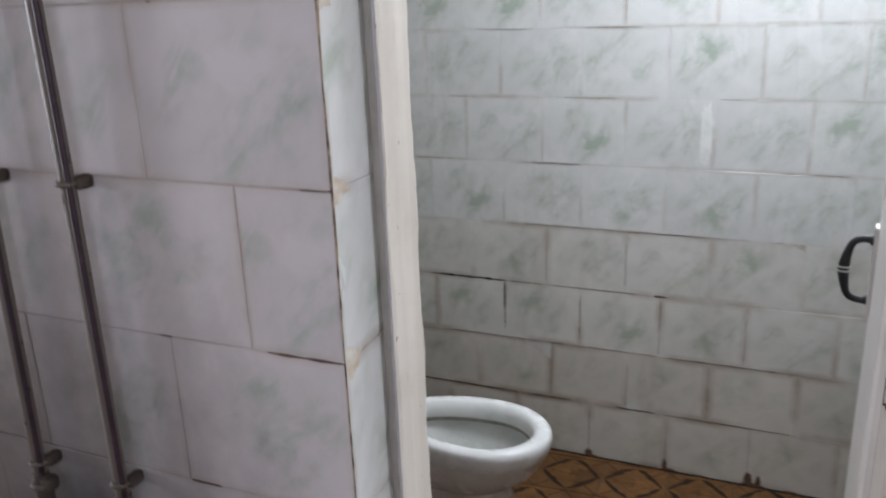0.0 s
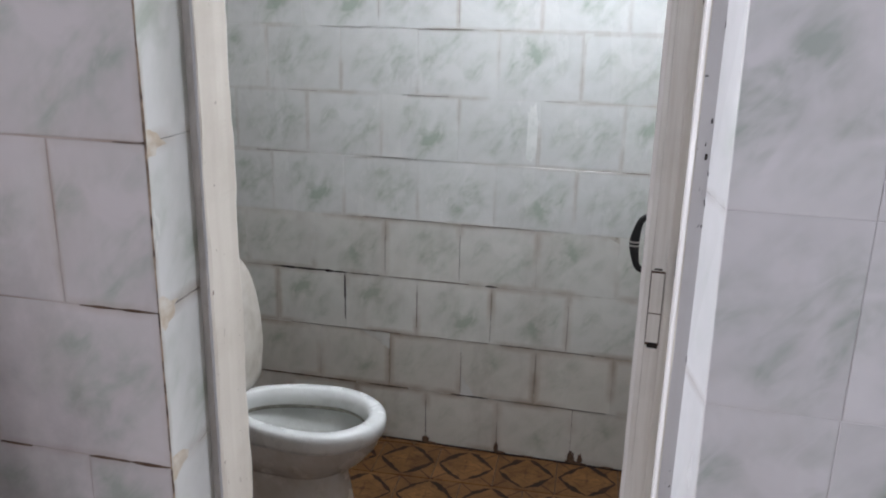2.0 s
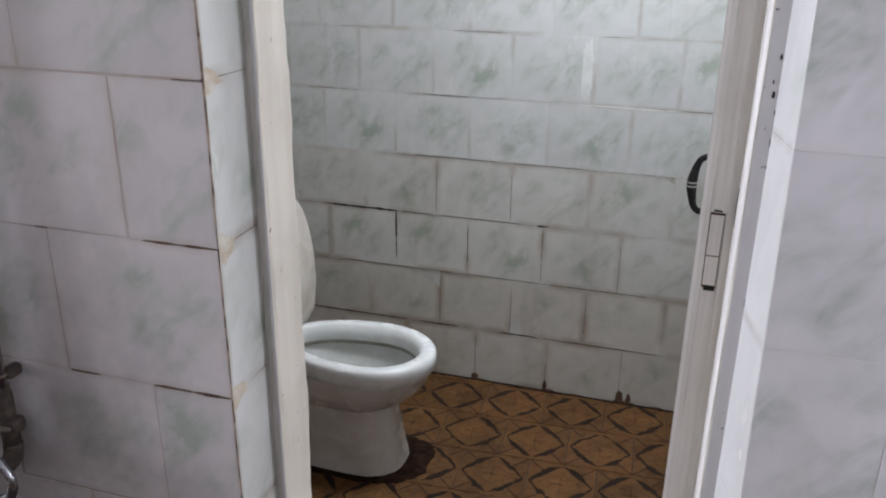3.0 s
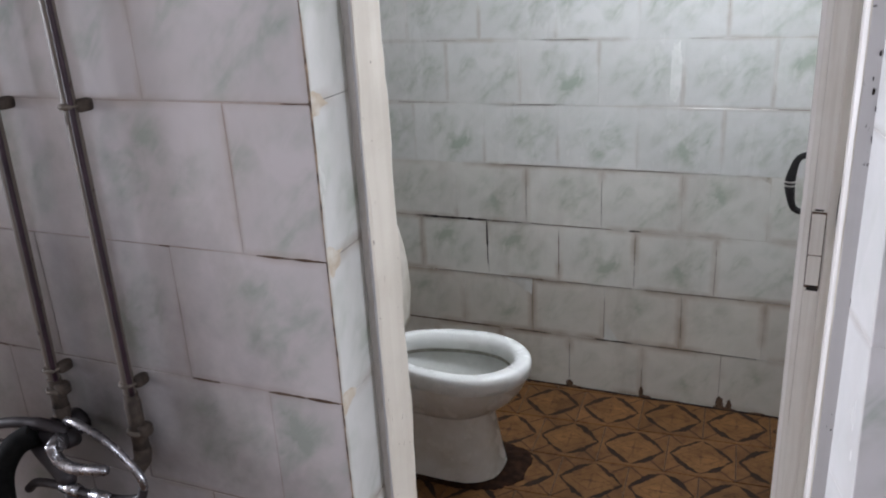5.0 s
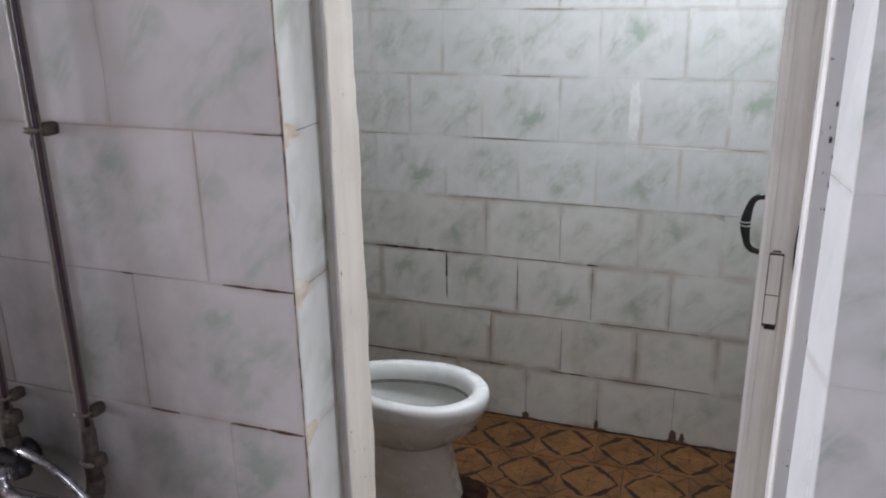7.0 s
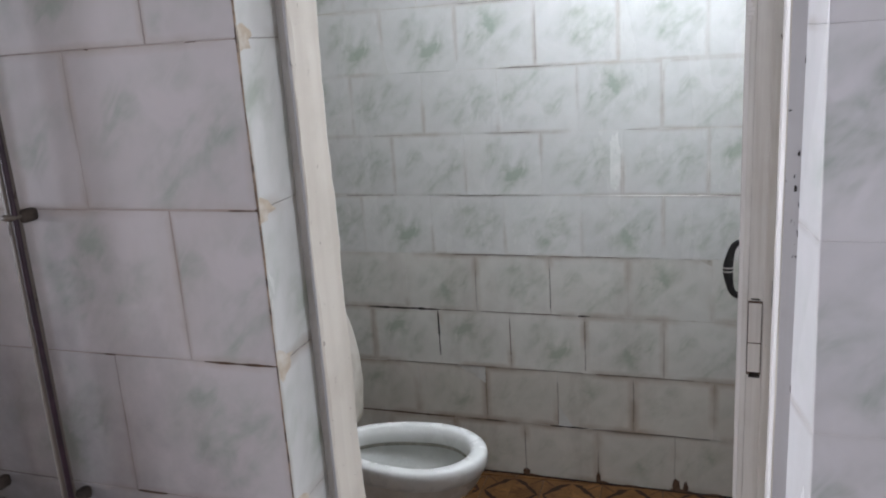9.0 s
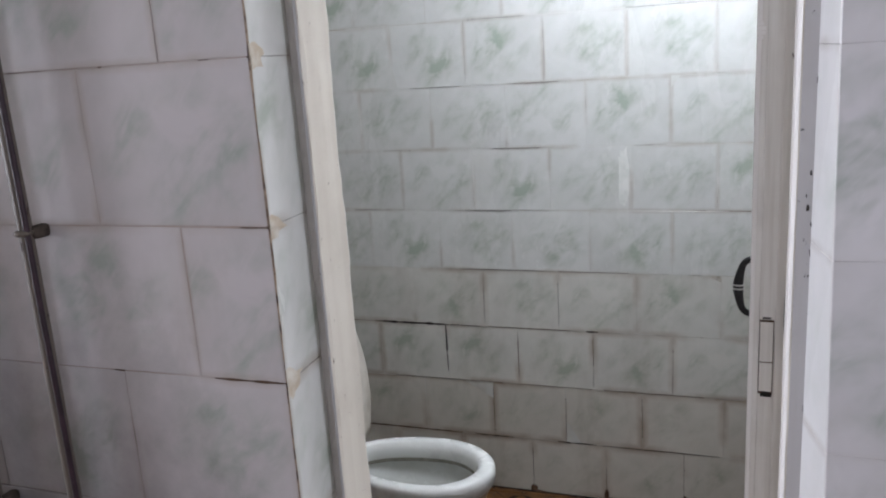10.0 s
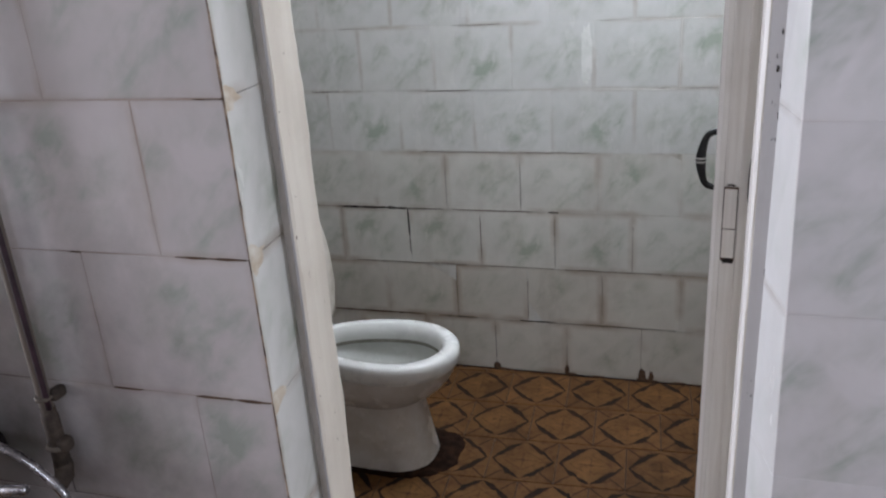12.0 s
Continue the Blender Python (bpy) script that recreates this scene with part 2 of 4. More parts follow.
TILE_RETURN_LIT = marble_tile("return_lit_marble_tile", (0.77, 0.775, 0.755), (0.67, 0.68, 0.655), (0.38, 0.45, 0.36), 0.9, 0.26, 0.016, 0.7, 0.3)
TILE_EDGE_LIT = marble_tile("edge_lit_marble_tile", (0.84, 0.84, 0.85), (0.76, 0.77, 0.77), (0.56, 0.64, 0.57), 0.5, 0.22)
GROUT_STALL = grout_material("stall_grout", (0.62, 0.63, 0.60), (0.46, 0.42, 0.355), (0.13, 0.10, 0.07), 0.58)
# front and right grout toned along with those tile copies
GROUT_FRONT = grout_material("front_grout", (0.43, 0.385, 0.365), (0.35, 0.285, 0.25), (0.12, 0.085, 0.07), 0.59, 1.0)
GROUT_RIGHT = grout_material("right_grout", (0.55, 0.53, 0.54), (0.52, 0.48, 0.47), (0.30, 0.26, 0.24), 0.66)
FLOOR_TILE = floor_tile_material()
OCHRE_TILE = plain("worn_ochre_tile", (0.13, 0.055, 0.02), (0.06, 0.028, 0.012), 0.5, scale=12.0)
FLOOR_GROUT = plain("dark_floor_grout", (0.035, 0.018, 0.010), (0.070, 0.038, 0.018), 0.8)
PAINT = worn_paint("cream_frame_paint", (0.76, 0.715, 0.63), (0.55, 0.49, 0.415), (0.16, 0.10, 0.06), 0.675)
DOOR_PAINT = worn_paint("white_door_paint", (0.84, 0.82, 0.785), (0.60, 0.56, 0.51), (0.14, 0.10, 0.08), 0.69, 0.42, 0.7)
SHADED_PAINT = worn_paint("shaded_worn_paint", (0.50, 0.485, 0.485), (0.36, 0.34, 0.34), (0.05, 0.04, 0.04), 0.66)
# brighter copy of the whites, for faces that catch the light
BRIGHTENED_PAINT = worn_paint("brightened_white_paint", (0.90, 0.88, 0.86), (0.78, 0.75, 0.71), (0.12, 0.09, 0.07), 0.74)
PORCELAIN = plain("white_porcelain", (0.71, 0.725, 0.705), (0.63, 0.64, 0.615), 0.22, scale=7.0, relief=0.0)
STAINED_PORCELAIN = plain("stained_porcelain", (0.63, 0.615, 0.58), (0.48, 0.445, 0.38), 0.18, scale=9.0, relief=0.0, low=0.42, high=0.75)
LID_PLASTIC = plain("yellowed_plastic", (0.66, 0.62, 0.55), (0.50, 0.45, 0.38), 0.35, scale=14.0, relief=0.0006)
# greyer than the rim, to put the bowl's inner shade into its colour
BOWL_INSIDE = plain("shaded_bowl", (0.54, 0.55, 0.525), (0.45, 0.46, 0.43), 0.2, scale=9.0, relief=0.0003)
WATER = plain("still_water", (0.46, 0.48, 0.455), (0.40, 0.42, 0.395), 0.05, scale=5.0, relief=0.0)
CEMENT = plain("dark_wet_cement", (0.013, 0.007, 0.005), (0.032, 0.016, 0.009), 0.95, scale=40.0, relief=0.002)
CEMENT.node_tree.nodes["Principled BSDF"].inputs["Specular IOR Level"].default_value = 0.1
CRUST = plain("brown_crust", (0.07, 0.038, 0.022), (0.13, 0.08, 0.05), 0.9, scale=120.0, relief=0.002)
SMEAR = plain("tan_grout", (0.55, 0.47, 0.36), (0.68, 0.65, 0.58), 0.85, scale=45.0, relief=0.0008)
CORNER = plain("dirty_corner_grout", (0.07, 0.046, 0.035), (0.38, 0.29, 0.21), 0.9, scale=34.0, low=0.40, high=0.58)
SHADE_MAROON = plain("shade_maroon", (0.016, 0.005, 0.010), (0.034, 0.012, 0.022), 0.5, scale=40.0)
BLACK_METAL = plain("black_iron", (0.012, 0.012, 0.013), (0.03, 0.03, 0.032), 0.32, 0.3, scale=60.0, relief=0.0004)
BRIGHT_METAL = plain("pale_metal_ring", (0.65, 0.65, 0.63), (0.5, 0.5, 0.48), 0.3, 0.8, scale=60.0)
DARK_GAP = plain("dirt_filled_gap", (0.010, 0.008, 0.007), (0.03, 0.022, 0.018), 0.9, scale=80.0)
PIPE_PAINT = worn_paint("grimy_pipe_paint", (0.125, 0.104, 0.085), (0.062, 0.048, 0.040), (0.045, 0.026, 0.022), 0.62, 0.5)
RUST = plain("rusty_clamp", (0.070, 0.052, 0.040), (0.024, 0.017, 0.014), 0.75, 0.2, scale=60.0, relief=0.0015)
TAN = plain("tan_strap_paint", (0.12, 0.098, 0.078), (0.06, 0.047, 0.038), 0.6, scale=70.0, relief=0.001)
CHROME = plain("dull_chrome", (0.50, 0.50, 0.53), (0.14, 0.135, 0.15), 0.2, 1.0, scale=35.0, relief=0.0002)
DARK_CHROME = plain("tarnished_chrome", (0.026, 0.020, 0.023), (0.009, 0.007, 0.008), 0.5, 0.2, scale=35.0, relief=0.0005)
BLACK_RUBBER = plain("black_rubber", (0.004, 0.004, 0.004), (0.008, 0.008, 0.008), 0.85, scale=50.0)
BLACK_RUBBER.node_tree.nodes["Principled BSDF"].inputs["Specular IOR Level"].default_value = 0.12
GROOVE_SHADE = plain("groove_shade_grey", (0.60, 0.565, 0.53), (0.50, 0.465, 0.43), 0.7, scale=25.0, relief=0.001)
GLINT = plain("painted_glint", (0.77, 0.775, 0.75), (0.66, 0.68, 0.645), 0.25, scale=26.0, relief=0.0004)
RIM_SHADE = plain("rim_shade_brown", (0.17, 0.16, 0.13), (0.34, 0.325, 0.28), 0.7, scale=60.0)
DARK_SIDE_WALL = plain("dark_side_wall_tone", (0.30, 0.28, 0.26), (0.20, 0.19, 0.175), 0.9, scale=5.0, relief=0.002)
PLASTER = plain("shell_plaster", (0.50, 0.48, 0.455), (0.43, 0.41, 0.39), 0.9, scale=4.0, relief=0.0015)


# ---- building helpers ----
def mesh_of(name, bm, material, smooth=False):
    bmesh.ops.recalc_face_normals(bm, faces=bm.faces)
    data = bpy.data.meshes.new(name)
    bm.to_mesh(data)
    bm.free()
    data.materials.append(material)
    if smooth:
        for face in data.polygons:
            face.use_smooth = True
    return data


def part(name, bm, material, parent=None, label="", smooth=False):
    ob = new(name, mesh_of(name, bm, material, smooth))
    ob.parent = parent
    return tagged(ob, label)


def empty(name, x=0.0, y=0.0, z=0.0):
    ob = new(name)
    ob.empty_display_size = 0.05
    ob.location = (x, y, z)
    return ob


def add_box(bm, low, high, bevel=0.0):
    made = bmesh.ops.create_cube(bm, size=1)
    for v in made["verts"]:
        v.co = [(low[i] + high[i]) / 2 + v.co[i] * (high[i] - low[i]) for i in range(3)]
    if bevel:
        edges = list({e for v in made["verts"] for e in v.link_edges})
        bmesh.ops.bevel(bm, geom=edges, offset=bevel, segments=2, affect="EDGES", profile=0.6)
    return bm


def box(low, high, bevel=0.0):
    return add_box(bmesh.new(), low, high, bevel)


def prism(bm, outline, heights, shake=0.0, seed=0.0):
    """An upright post with the given outline, ring by ring; shake moves its edges about as old brushwork does."""
    rings = []
    for z in heights:
        ring = []
        for i, (x, y) in enumerate(outline):
            dx = shake * noise.noise(Vector((seed + i * 3.1, z * 9.0, 0.3))) + shake * 0.6 * noise.noise(Vector((seed + i * 5.3, z * 37.0, 1.7)))
            dy = shake * noise.noise(Vector((seed + i * 2.3, 4.0, z * 11.0)))
            ring.append(bm.verts.new((x + dx, y + dy, z)))
        rings.append(ring)
    count = len(outline)
    for a, b in zip(rings, rings[1:]):
        for i in range(count):
            bm.faces.new((a[i], a[(i + 1) % count], b[(i + 1) % count], b[i]))
    bm.faces.new(rings[0][::-1])
    bm.faces.new(rings[-1])
    return bm


def steps(a, b, count):
    return [a + (b - a) * i / count for i in range(count + 1)]


def tube(bm, path, radii, sides=12, caps=True):
    """A round bar along a path; one radius, or one for each point."""
    points = [Vector(p) for p in path]
    if not isinstance(radii, (list, tuple)):
        radii = [radii] * len(points)
    rings, side = [], None
    for i, p in enumerate(points):
        ahead = (points[min(i + 1, len(points) - 1)] - points[max(i - 1, 0)]).normalized()
        side = (side - ahead * side.dot(ahead)).normalized() if side else ahead.orthogonal().normalized()
        up = ahead.cross(side)
        rings.append([bm.verts.new(p + radii[i] * (math.cos(a) * side + math.sin(a) * up)) for a in (2 * math.pi * k / sides for k in range(sides))])
    for a, b in zip(rings, rings[1:]):
        for k in range(sides):
            bm.faces.new((a[k], a[(k + 1) % sides], b[(k + 1) % sides], b[k]))
    if caps:
        bm.faces.new(rings[0][::-1])
        bm.faces.new(rings[-1])
    return bm


def curve(points, count=8):
    """A smooth line through the points."""
    p = [Vector(q) for q in points]
    p = [2 * p[0] - p[1]] + p + [2 * p[-1] - p[-2]]
    out = []
    for i in range(1, len(p) - 2):
        for k in range(count):
            s = k / count
            out.append(0.5 * (2 * p[i] + (p[i + 1] - p[i - 1]) * s + (2 * p[i - 1] - 5 * p[i] + 4 * p[i + 1] - p[i + 2]) * s * s + (3 * p[i] - p[i - 1] - 3 * p[i + 1] + p[i + 2]) * s ** 3))
    out.append(p[-2])
    return out


TILE_MESHES = {}


def tile_mesh(wide, high, material, edge=0.0006, thick=0.006):
    """A tile round its own middle, glazed face to -y at y = 0, with eased edges."""
    key = (round(wide, 3), round(high, 3), material.name)
    if key not in TILE_MESHES:
        w, h = wide / 2, high / 2
        corners = [(-w, -h), (w, -h), (w, h), (-w, h)]
        verts = [(x, thick, z) for x, z in corners] + [(x, edge, z) for x, z in corners]
        verts += [(x - math.copysign(edge, x), 0, z - math.copysign(edge, z)) for x, z in corners]
        faces = [(8, 9, 10, 11)]
        for i in range(4):
            j = (i + 1) % 4
            faces += [(i, j, 4 + j, 4 + i), (4 + i, 4 + j, 8 + j, 8 + i)]
        data = bpy.data.meshes.new("tile")
        data.from_pydata(verts, [], faces)
        data.materials.append(material)
        TILE_MESHES[key] = data
    return TILE_MESHES[key]


CHANCE = random.Random(7)


def lay_tiles(parent, pose_of, left, right, rows, pitch, joint, material, tilt=0.25, upright=0.0, stray=0.0):
    """Rows of tiles on a wall. rows: (bottom, top, place of one joint). pose_of(u, z) gives the pose of a tile's middle."""
    for bottom, top, seam in rows:
        k = math.floor((left - seam) / pitch)
        while seam + k * pitch < right - 0.004:
            a, b = max(left, seam + k * pitch), min(right, seam + (k + 1) * pitch)
            k += 1
            if b - a < 0.012:
                continue
            wide, high = b - a - (upright or joint), top - bottom - joint
            ob = new("tile", tile_mesh(wide, high, material))
            ob.parent = parent
            ob.matrix_basis = pose_of((a + b) / 2, (bottom + top) / 2) @ pose(CHANCE.uniform(-stray, stray) * 0.6, CHANCE.uniform(-0.0002, 0.0003), CHANCE.uniform(-stray, stray), CHANCE.gauss(0, tilt), CHANCE.gauss(0, 0.12), CHANCE.gauss(0, tilt))


# ---- the plan ----
BACK = 1.67            # glazed face of the stall's far wall
TOP = 2.4              # ceiling
LEFT_STALL, RIGHT_STALL = -0.86, 0.72
ROOM_LEFT, ROOM_RIGHT, ROOM_BACK = -5.5, 3.0, -2.1


CORNER_LEAN = 0.015    # lean a metre of the doorway's outer corner, set to fit the camera's view


# ---- structure ----
wall_back = tagged(part("wall_back", box((LEFT_STALL - 0.1, BACK + 0.0008, 0), (RIGHT_STALL + 0.1, BACK + 0.12, TOP)), GROUT_STALL), "stall wall tiled in white and green marbled tiles", "wall", kind="structure")

bm = bmesh.new()
prism(bm, [(ROOM_LEFT - 0.1, 0.0009), (-0.005, 0.0009), (-0.008, 0.165), (ROOM_LEFT - 0.1, 0.165)], [0, TOP])
add_box(bm, (-0.008, 0.003, 2.06), (0.6155, 0.164, TOP))
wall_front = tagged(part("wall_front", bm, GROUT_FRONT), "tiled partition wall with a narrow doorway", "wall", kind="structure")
bm = prism(bmesh.new(), [(0.6157, 0.0009), (ROOM_RIGHT + 0.1, 0.0009), (ROOM_RIGHT + 0.1, 0.165), (0.604, 0.165), (0.600, 0.085)], steps(0, TOP, 80))
for v in bm.verts:
    v.co.x -= CORNER_LEAN * (v.co.z - 1.0) * max(0.0, 1 - v.co.y / 0.085) if v.co.x < 0.62 else 0.0
wall_front_right = tagged(part("wall_front_right", bm, GROUT_RIGHT), "tiled partition wall beside the doorway", "wall", kind="structure")

# unseen side walls, given a dark tone to cut bounced light
wall_stall_left = tagged(part("wall_stall_left", box((LEFT_STALL - 0.1, 0.166, 0), (LEFT_STALL, BACK + 0.002, TOP)), DARK_SIDE_WALL), "unseen side wall of the stall, dark to cut bounce", "wall", kind="structure")
wall_stall_right = tagged(part("wall_stall_right", box((RIGHT_STALL, 0.166, 0), (RIGHT_STALL + 0.1, BACK + 0.002, TOP)), DARK_SIDE_WALL), "unseen side wall of the stall, dark to cut bounce", "wall", kind="structure")

# unseen shell with openings added for the lamps; its grey lowered to limit bounce
for name, x0, x1, y0, y1, z0, z1 in (("wall_room_left", ROOM_LEFT - 0.1, ROOM_LEFT, -1.67, -0.83, 0.98, 2.22), ("wall_room_right", ROOM_RIGHT, ROOM_RIGHT + 0.1, -1.22, -0.48, 1.28, 2.22)):
    bm = bmesh.new()
    add_box(bm, (x0, ROOM_BACK - 0.1, 0), (x1, y0, TOP))
    add_box(bm, (x0, y1, 0), (x1, 0.002, TOP))
    add_box(bm, (x0, y0, 0), (x1, y1, z0))
    add_box(bm, (x0, y0, z1), (x1, y1, TOP))
    tagged(part(name, bm, PLASTER), "plain unseen washroom wall, open for an added lamp", "wall", kind="structure")
bm = bmesh.new()
add_box(bm, (ROOM_LEFT, ROOM_BACK - 0.1, 0), (-0.25, ROOM_BACK, TOP))
add_box(bm, (0.95, ROOM_BACK - 0.1, 0), (ROOM_RIGHT, ROOM_BACK, TOP))
add_box(bm, (-0.25, ROOM_BACK - 0.1, 0), (0.95, ROOM_BACK, 1.83))
add_box(bm, (-0.25, ROOM_BACK - 0.1, 2.33), (0.95, ROOM_BACK, TOP))
tagged(part("wall_room_back", bm, PLASTER), "plain unseen washroom wall, open for an added lamp", "wall", kind="structure")
# out of view, added to shade the left end of the partition
tagged(part("wall_pier", box((-1.24, -0.19, 0), (-1.14, -0.001, TOP - 0.001), 0.004), PLASTER), "unseen plastered pier added to shade the tiled wall", "wall", kind="structure")
bm = bmesh.new()
X0, X1, Y0, Y1 = 0.06, 0.70, 1.08, 1.54
add_box(bm, (ROOM_LEFT - 0.1, ROOM_BACK - 0.1, TOP), (ROOM_RIGHT + 0.1, Y0, TOP + 0.1))
add_box(bm, (ROOM_LEFT - 0.1, Y1, TOP), (ROOM_RIGHT + 0.1, BACK + 0.12, TOP + 0.1))
add_box(bm, (ROOM_LEFT - 0.1, Y0, TOP), (X0, Y1, TOP + 0.1))
add_box(bm, (X1, Y0, TOP), (ROOM_RIGHT + 0.1, Y1, TOP + 0.1))
tagged(part("ceiling", bm, PLASTER), "plain unseen plaster ceiling, open for an added lamp", "ceiling", kind="structure")
field = bmesh.new()
for row in range(6):
    for column in range(44):
        x, y = ROOM_LEFT + 0.1 + 0.1992 * column - (0.0996 if row % 2 else 0.0), ROOM_BACK + 0.1 + 0.1992 * row
        if ROOM_LEFT < x - 0.0989 and x + 0.0989 < ROOM_RIGHT and y < -1.1:
            add_box(field, (x - 0.0989, y - 0.0989, -0.006), (x + 0.0989, y + 0.0989, 0.0))
floor = tagged(part("floor", box((ROOM_LEFT - 0.1, ROOM_BACK - 0.1, -0.1), (ROOM_RIGHT + 0.1, BACK + 0.12, -0.0035)), FLOOR_GROUT), "floor of brown ochre tiles printed with dark lozenges", "floor", kind="structure")

tagged(part("tile_field", field, OCHRE_TILE, floor), kind="stuff")

# ---- door frame ----
door_frame = tagged(empty("door_frame", 0.3, 0.125, 0), "worn cream-painted wooden door frame in the tiled doorway", "door frame", kind="structure")


def framed(name, bm, material, label="", smooth=False):
    ob = part(name, bm, material, door_frame, label, smooth)
    ob.matrix_parent_inverse = Matrix.Translation((-0.3, -0.125, 0))
    return ob


framed("jamb", prism(bmesh.new(), [(-0.0070, 0.118), (0.0145, 0.117), (0.0150, 0.0875), (0.0160, 0.0855), (0.0190, 0.0850), (0.0205, 0.0862), (0.0212, 0.089), (0.0205, 0.125), (0.0200, 0.160), (0.0190, 0.1645), (0.0160, 0.166), (-0.0070, 0.166)], steps(0, 2.02, 300), 0.0022, 3.0), PAINT, smooth=False)
framed("jamb", prism(bmesh.new(), [(0.5995, 0.0860), (0.5992, 0.204), (0.5925, 0.204), (0.5920, 0.1290), (0.5790, 0.1285), (0.5768, 0.1265), (0.5772, 0.0885), (0.5785, 0.0860), (0.5810, 0.0845)], steps(0, 2.02, 240), 0.0008, 9.0), PAINT)
# thin strips that paint shade onto the jambs' front faces, with their wear
framed("front_strip", prism(bmesh.new(), [(0.5990, 0.0856), (0.5990, 0.0838), (0.5818, 0.0826), (0.5814, 0.0850)], steps(0, 2.0, 120), 0.0006, 13.0), SHADED_PAINT, "worn chipped jamb front, greyed in colour for its shade")
framed("front_strip", prism(bmesh.new(), [(0.0152, 0.0868), (0.0152, 0.0842), (0.0185, 0.0838), (0.0185, 0.0850)], steps(0, 2.0, 120), 0.0004, 17.0), SHADED_PAINT, "worn chipped jamb front, greyed in colour for its shade")
# bright line of light on the stop, added as a whiter bead
framed("stop_bead", prism(bmesh.new(), [(0.5762, 0.0870), (0.5772, 0.0858), (0.5800, 0.0842), (0.5800, 0.1255), (0.5762, 0.1260)], steps(0, 2.0, 160), 0.0006, 19.0), BRIGHTENED_PAINT, "stop edge whitened in colour as if lit")
framed("head", box((-0.0045, 0.0855, 2.02), (0.5995, 0.166, 2.0595), 0.003), PAINT)

# strip added in the jamb groove, its grey standing for the shade there
framed("mortar_fillet", prism(bmesh.new(), [(-0.0068, 0.1168), (-0.0045, 0.1000), (0.0005, 0.1050), (0.0065, 0.1080), (0.0138, 0.1090), (0.0142, 0.1168)], steps(0, 2.02, 120), 0.0012, 41.0), GROOVE_SHADE, "added strip along the jamb, greyed for the groove's shade", True)

# mortise left open in the rebate
bm = bmesh.new()
ring = [(0.172 + 0.022 * math.cos(a) * (1 + 0.2 * math.sin(3 * a)), 1.173 + 0.034 * math.sin(a)) for a in steps(0, 2 * math.pi * 15 / 16, 15)]
low = [bm.verts.new((0.5935, y, z)) for y, z in ring]
top = [bm.verts.new((0.5908, y, z)) for y, z in ring]
bm.faces.new(top)
for k in range(16):
    bm.faces.new((low[k], low[(k + 1) % 16], top[(k + 1) % 16], top[k]))
framed("mortise", bm, DARK_GAP, "black open mortise")

# black chips along the greyed strip
for i, (x, z, wide, high) in enumerate(((0.5960, 1.456, 0.0022, 0.012), (0.5935, 1.362, 0.0026, 0.009), (0.5900, 1.338, 0.0016, 0.006), (0.5915, 1.325, 0.0046, 0.008), (0.5955, 1.308, 0.0024, 0.009), (0.5955, 1.277, 0.0020, 0.012), (0.5965, 1.21, 0.0015, 0.010), (0.5962, 1.10, 0.0018, 0.014))):
    bm = bmesh.new()
    front = 0.0826 + 0.0012 * (x - 0.5818) / 0.0172
    ring = []
    for k in range(9):
        a = 2 * math.pi * k / 9
        far = 0.36 + 0.42 * noise.noise(Vector((i * 5.0, 2 * math.cos(a), 2 * math.sin(a))))
        ring.append((x + wide * far * math.cos(a), z + high * far * math.sin(a) - 0.25 * (x - 0.59) * math.cos(a)))
    low = [bm.verts.new((u, front + 0.0012, v)) for u, v in ring]
    high_ring = [bm.verts.new((u, front - 0.0009, v)) for u, v in ring]
    bm.faces.new(high_ring)
    for k in range(9):
        bm.faces.new((low[k], low[(k + 1) % 9], high_ring[(k + 1) % 9], high_ring[k]))
    framed("paint_chip", bm, DARK_GAP, "black chip in the jamb paint")

# ---- door leaf, standing open into the stall ----
DOOR_TURN = 4.1
door = tagged(empty("door_leaf", 0.541, 0.19, 0), "white-painted wooden door standing open into the stall", "door", kind="structure")
door.rotation_euler = (0, 0, radians(-DOOR_TURN))
outline = [(0.0, 0.0055), (0.0012, 0.0015), (0.0055, 0.0), (0.0108, 0.0), (0.0116, 0.0016), (0.0290, 0.0016), (0.0298, 0.0), (0.0412, 0.0), (0.0430, 0.002), (0.0430, 0.56), (0.0, 0.56)]
# whiter bead added for the highlight along the leaf's corner
part("edge_bead", prism(bmesh.new(), [(-0.0006, 0.0075), (-0.0006, 0.0020), (0.0010, 0.0002), (0.0048, -0.0008), (0.0048, 0.0010), (0.0010, 0.0075)], steps(0.013, 1.984, 160), 0.0005, 23.0), BRIGHTENED_PAINT, door, "door edge whitened in colour as if lit")
# face towards the stall made brighter in colour, in place of light on it
part("panel", box((0.0006, 0.0045, 0.012), (0.0425, 0.56, 1.985), 0.001), BRIGHTENED_PAINT, door)
part("lipping", prism(bmesh.new(), [(x, min(y, 0.0075)) for x, y in outline], steps(0.012, 1.985, 200), 0.0006, 21.0), DOOR_PAINT, door, "worn cream edge with grooves")
bm = bmesh.new()
for k in range(5):
    add_box(bm, (0.0002, -0.0022 + 0.0002 * k, 1.492 + 0.005 * k), (0.0102 - 0.0022 * abs(k - 2.6), 0.002, 1.4965 + 0.005 * k), 0.0008)
part("paint_flake", bm, BRIGHTENED_PAINT, door, "lifted flake of white paint")
# repeats the mortise hole on the leaf, placed to show in the camera's view
bm = bmesh.new()
slit = [(0.0408 + 0.0026 * math.cos(a), 1.173 + 0.032 * math.sin(a)) for a in steps(0, 2 * math.pi * 15 / 16, 15)]
low = [bm.verts.new((x, 0.003, z)) for x, z in slit]
top = [bm.verts.new((x, -0.0007, z)) for x, z in slit]
bm.faces.new(top)
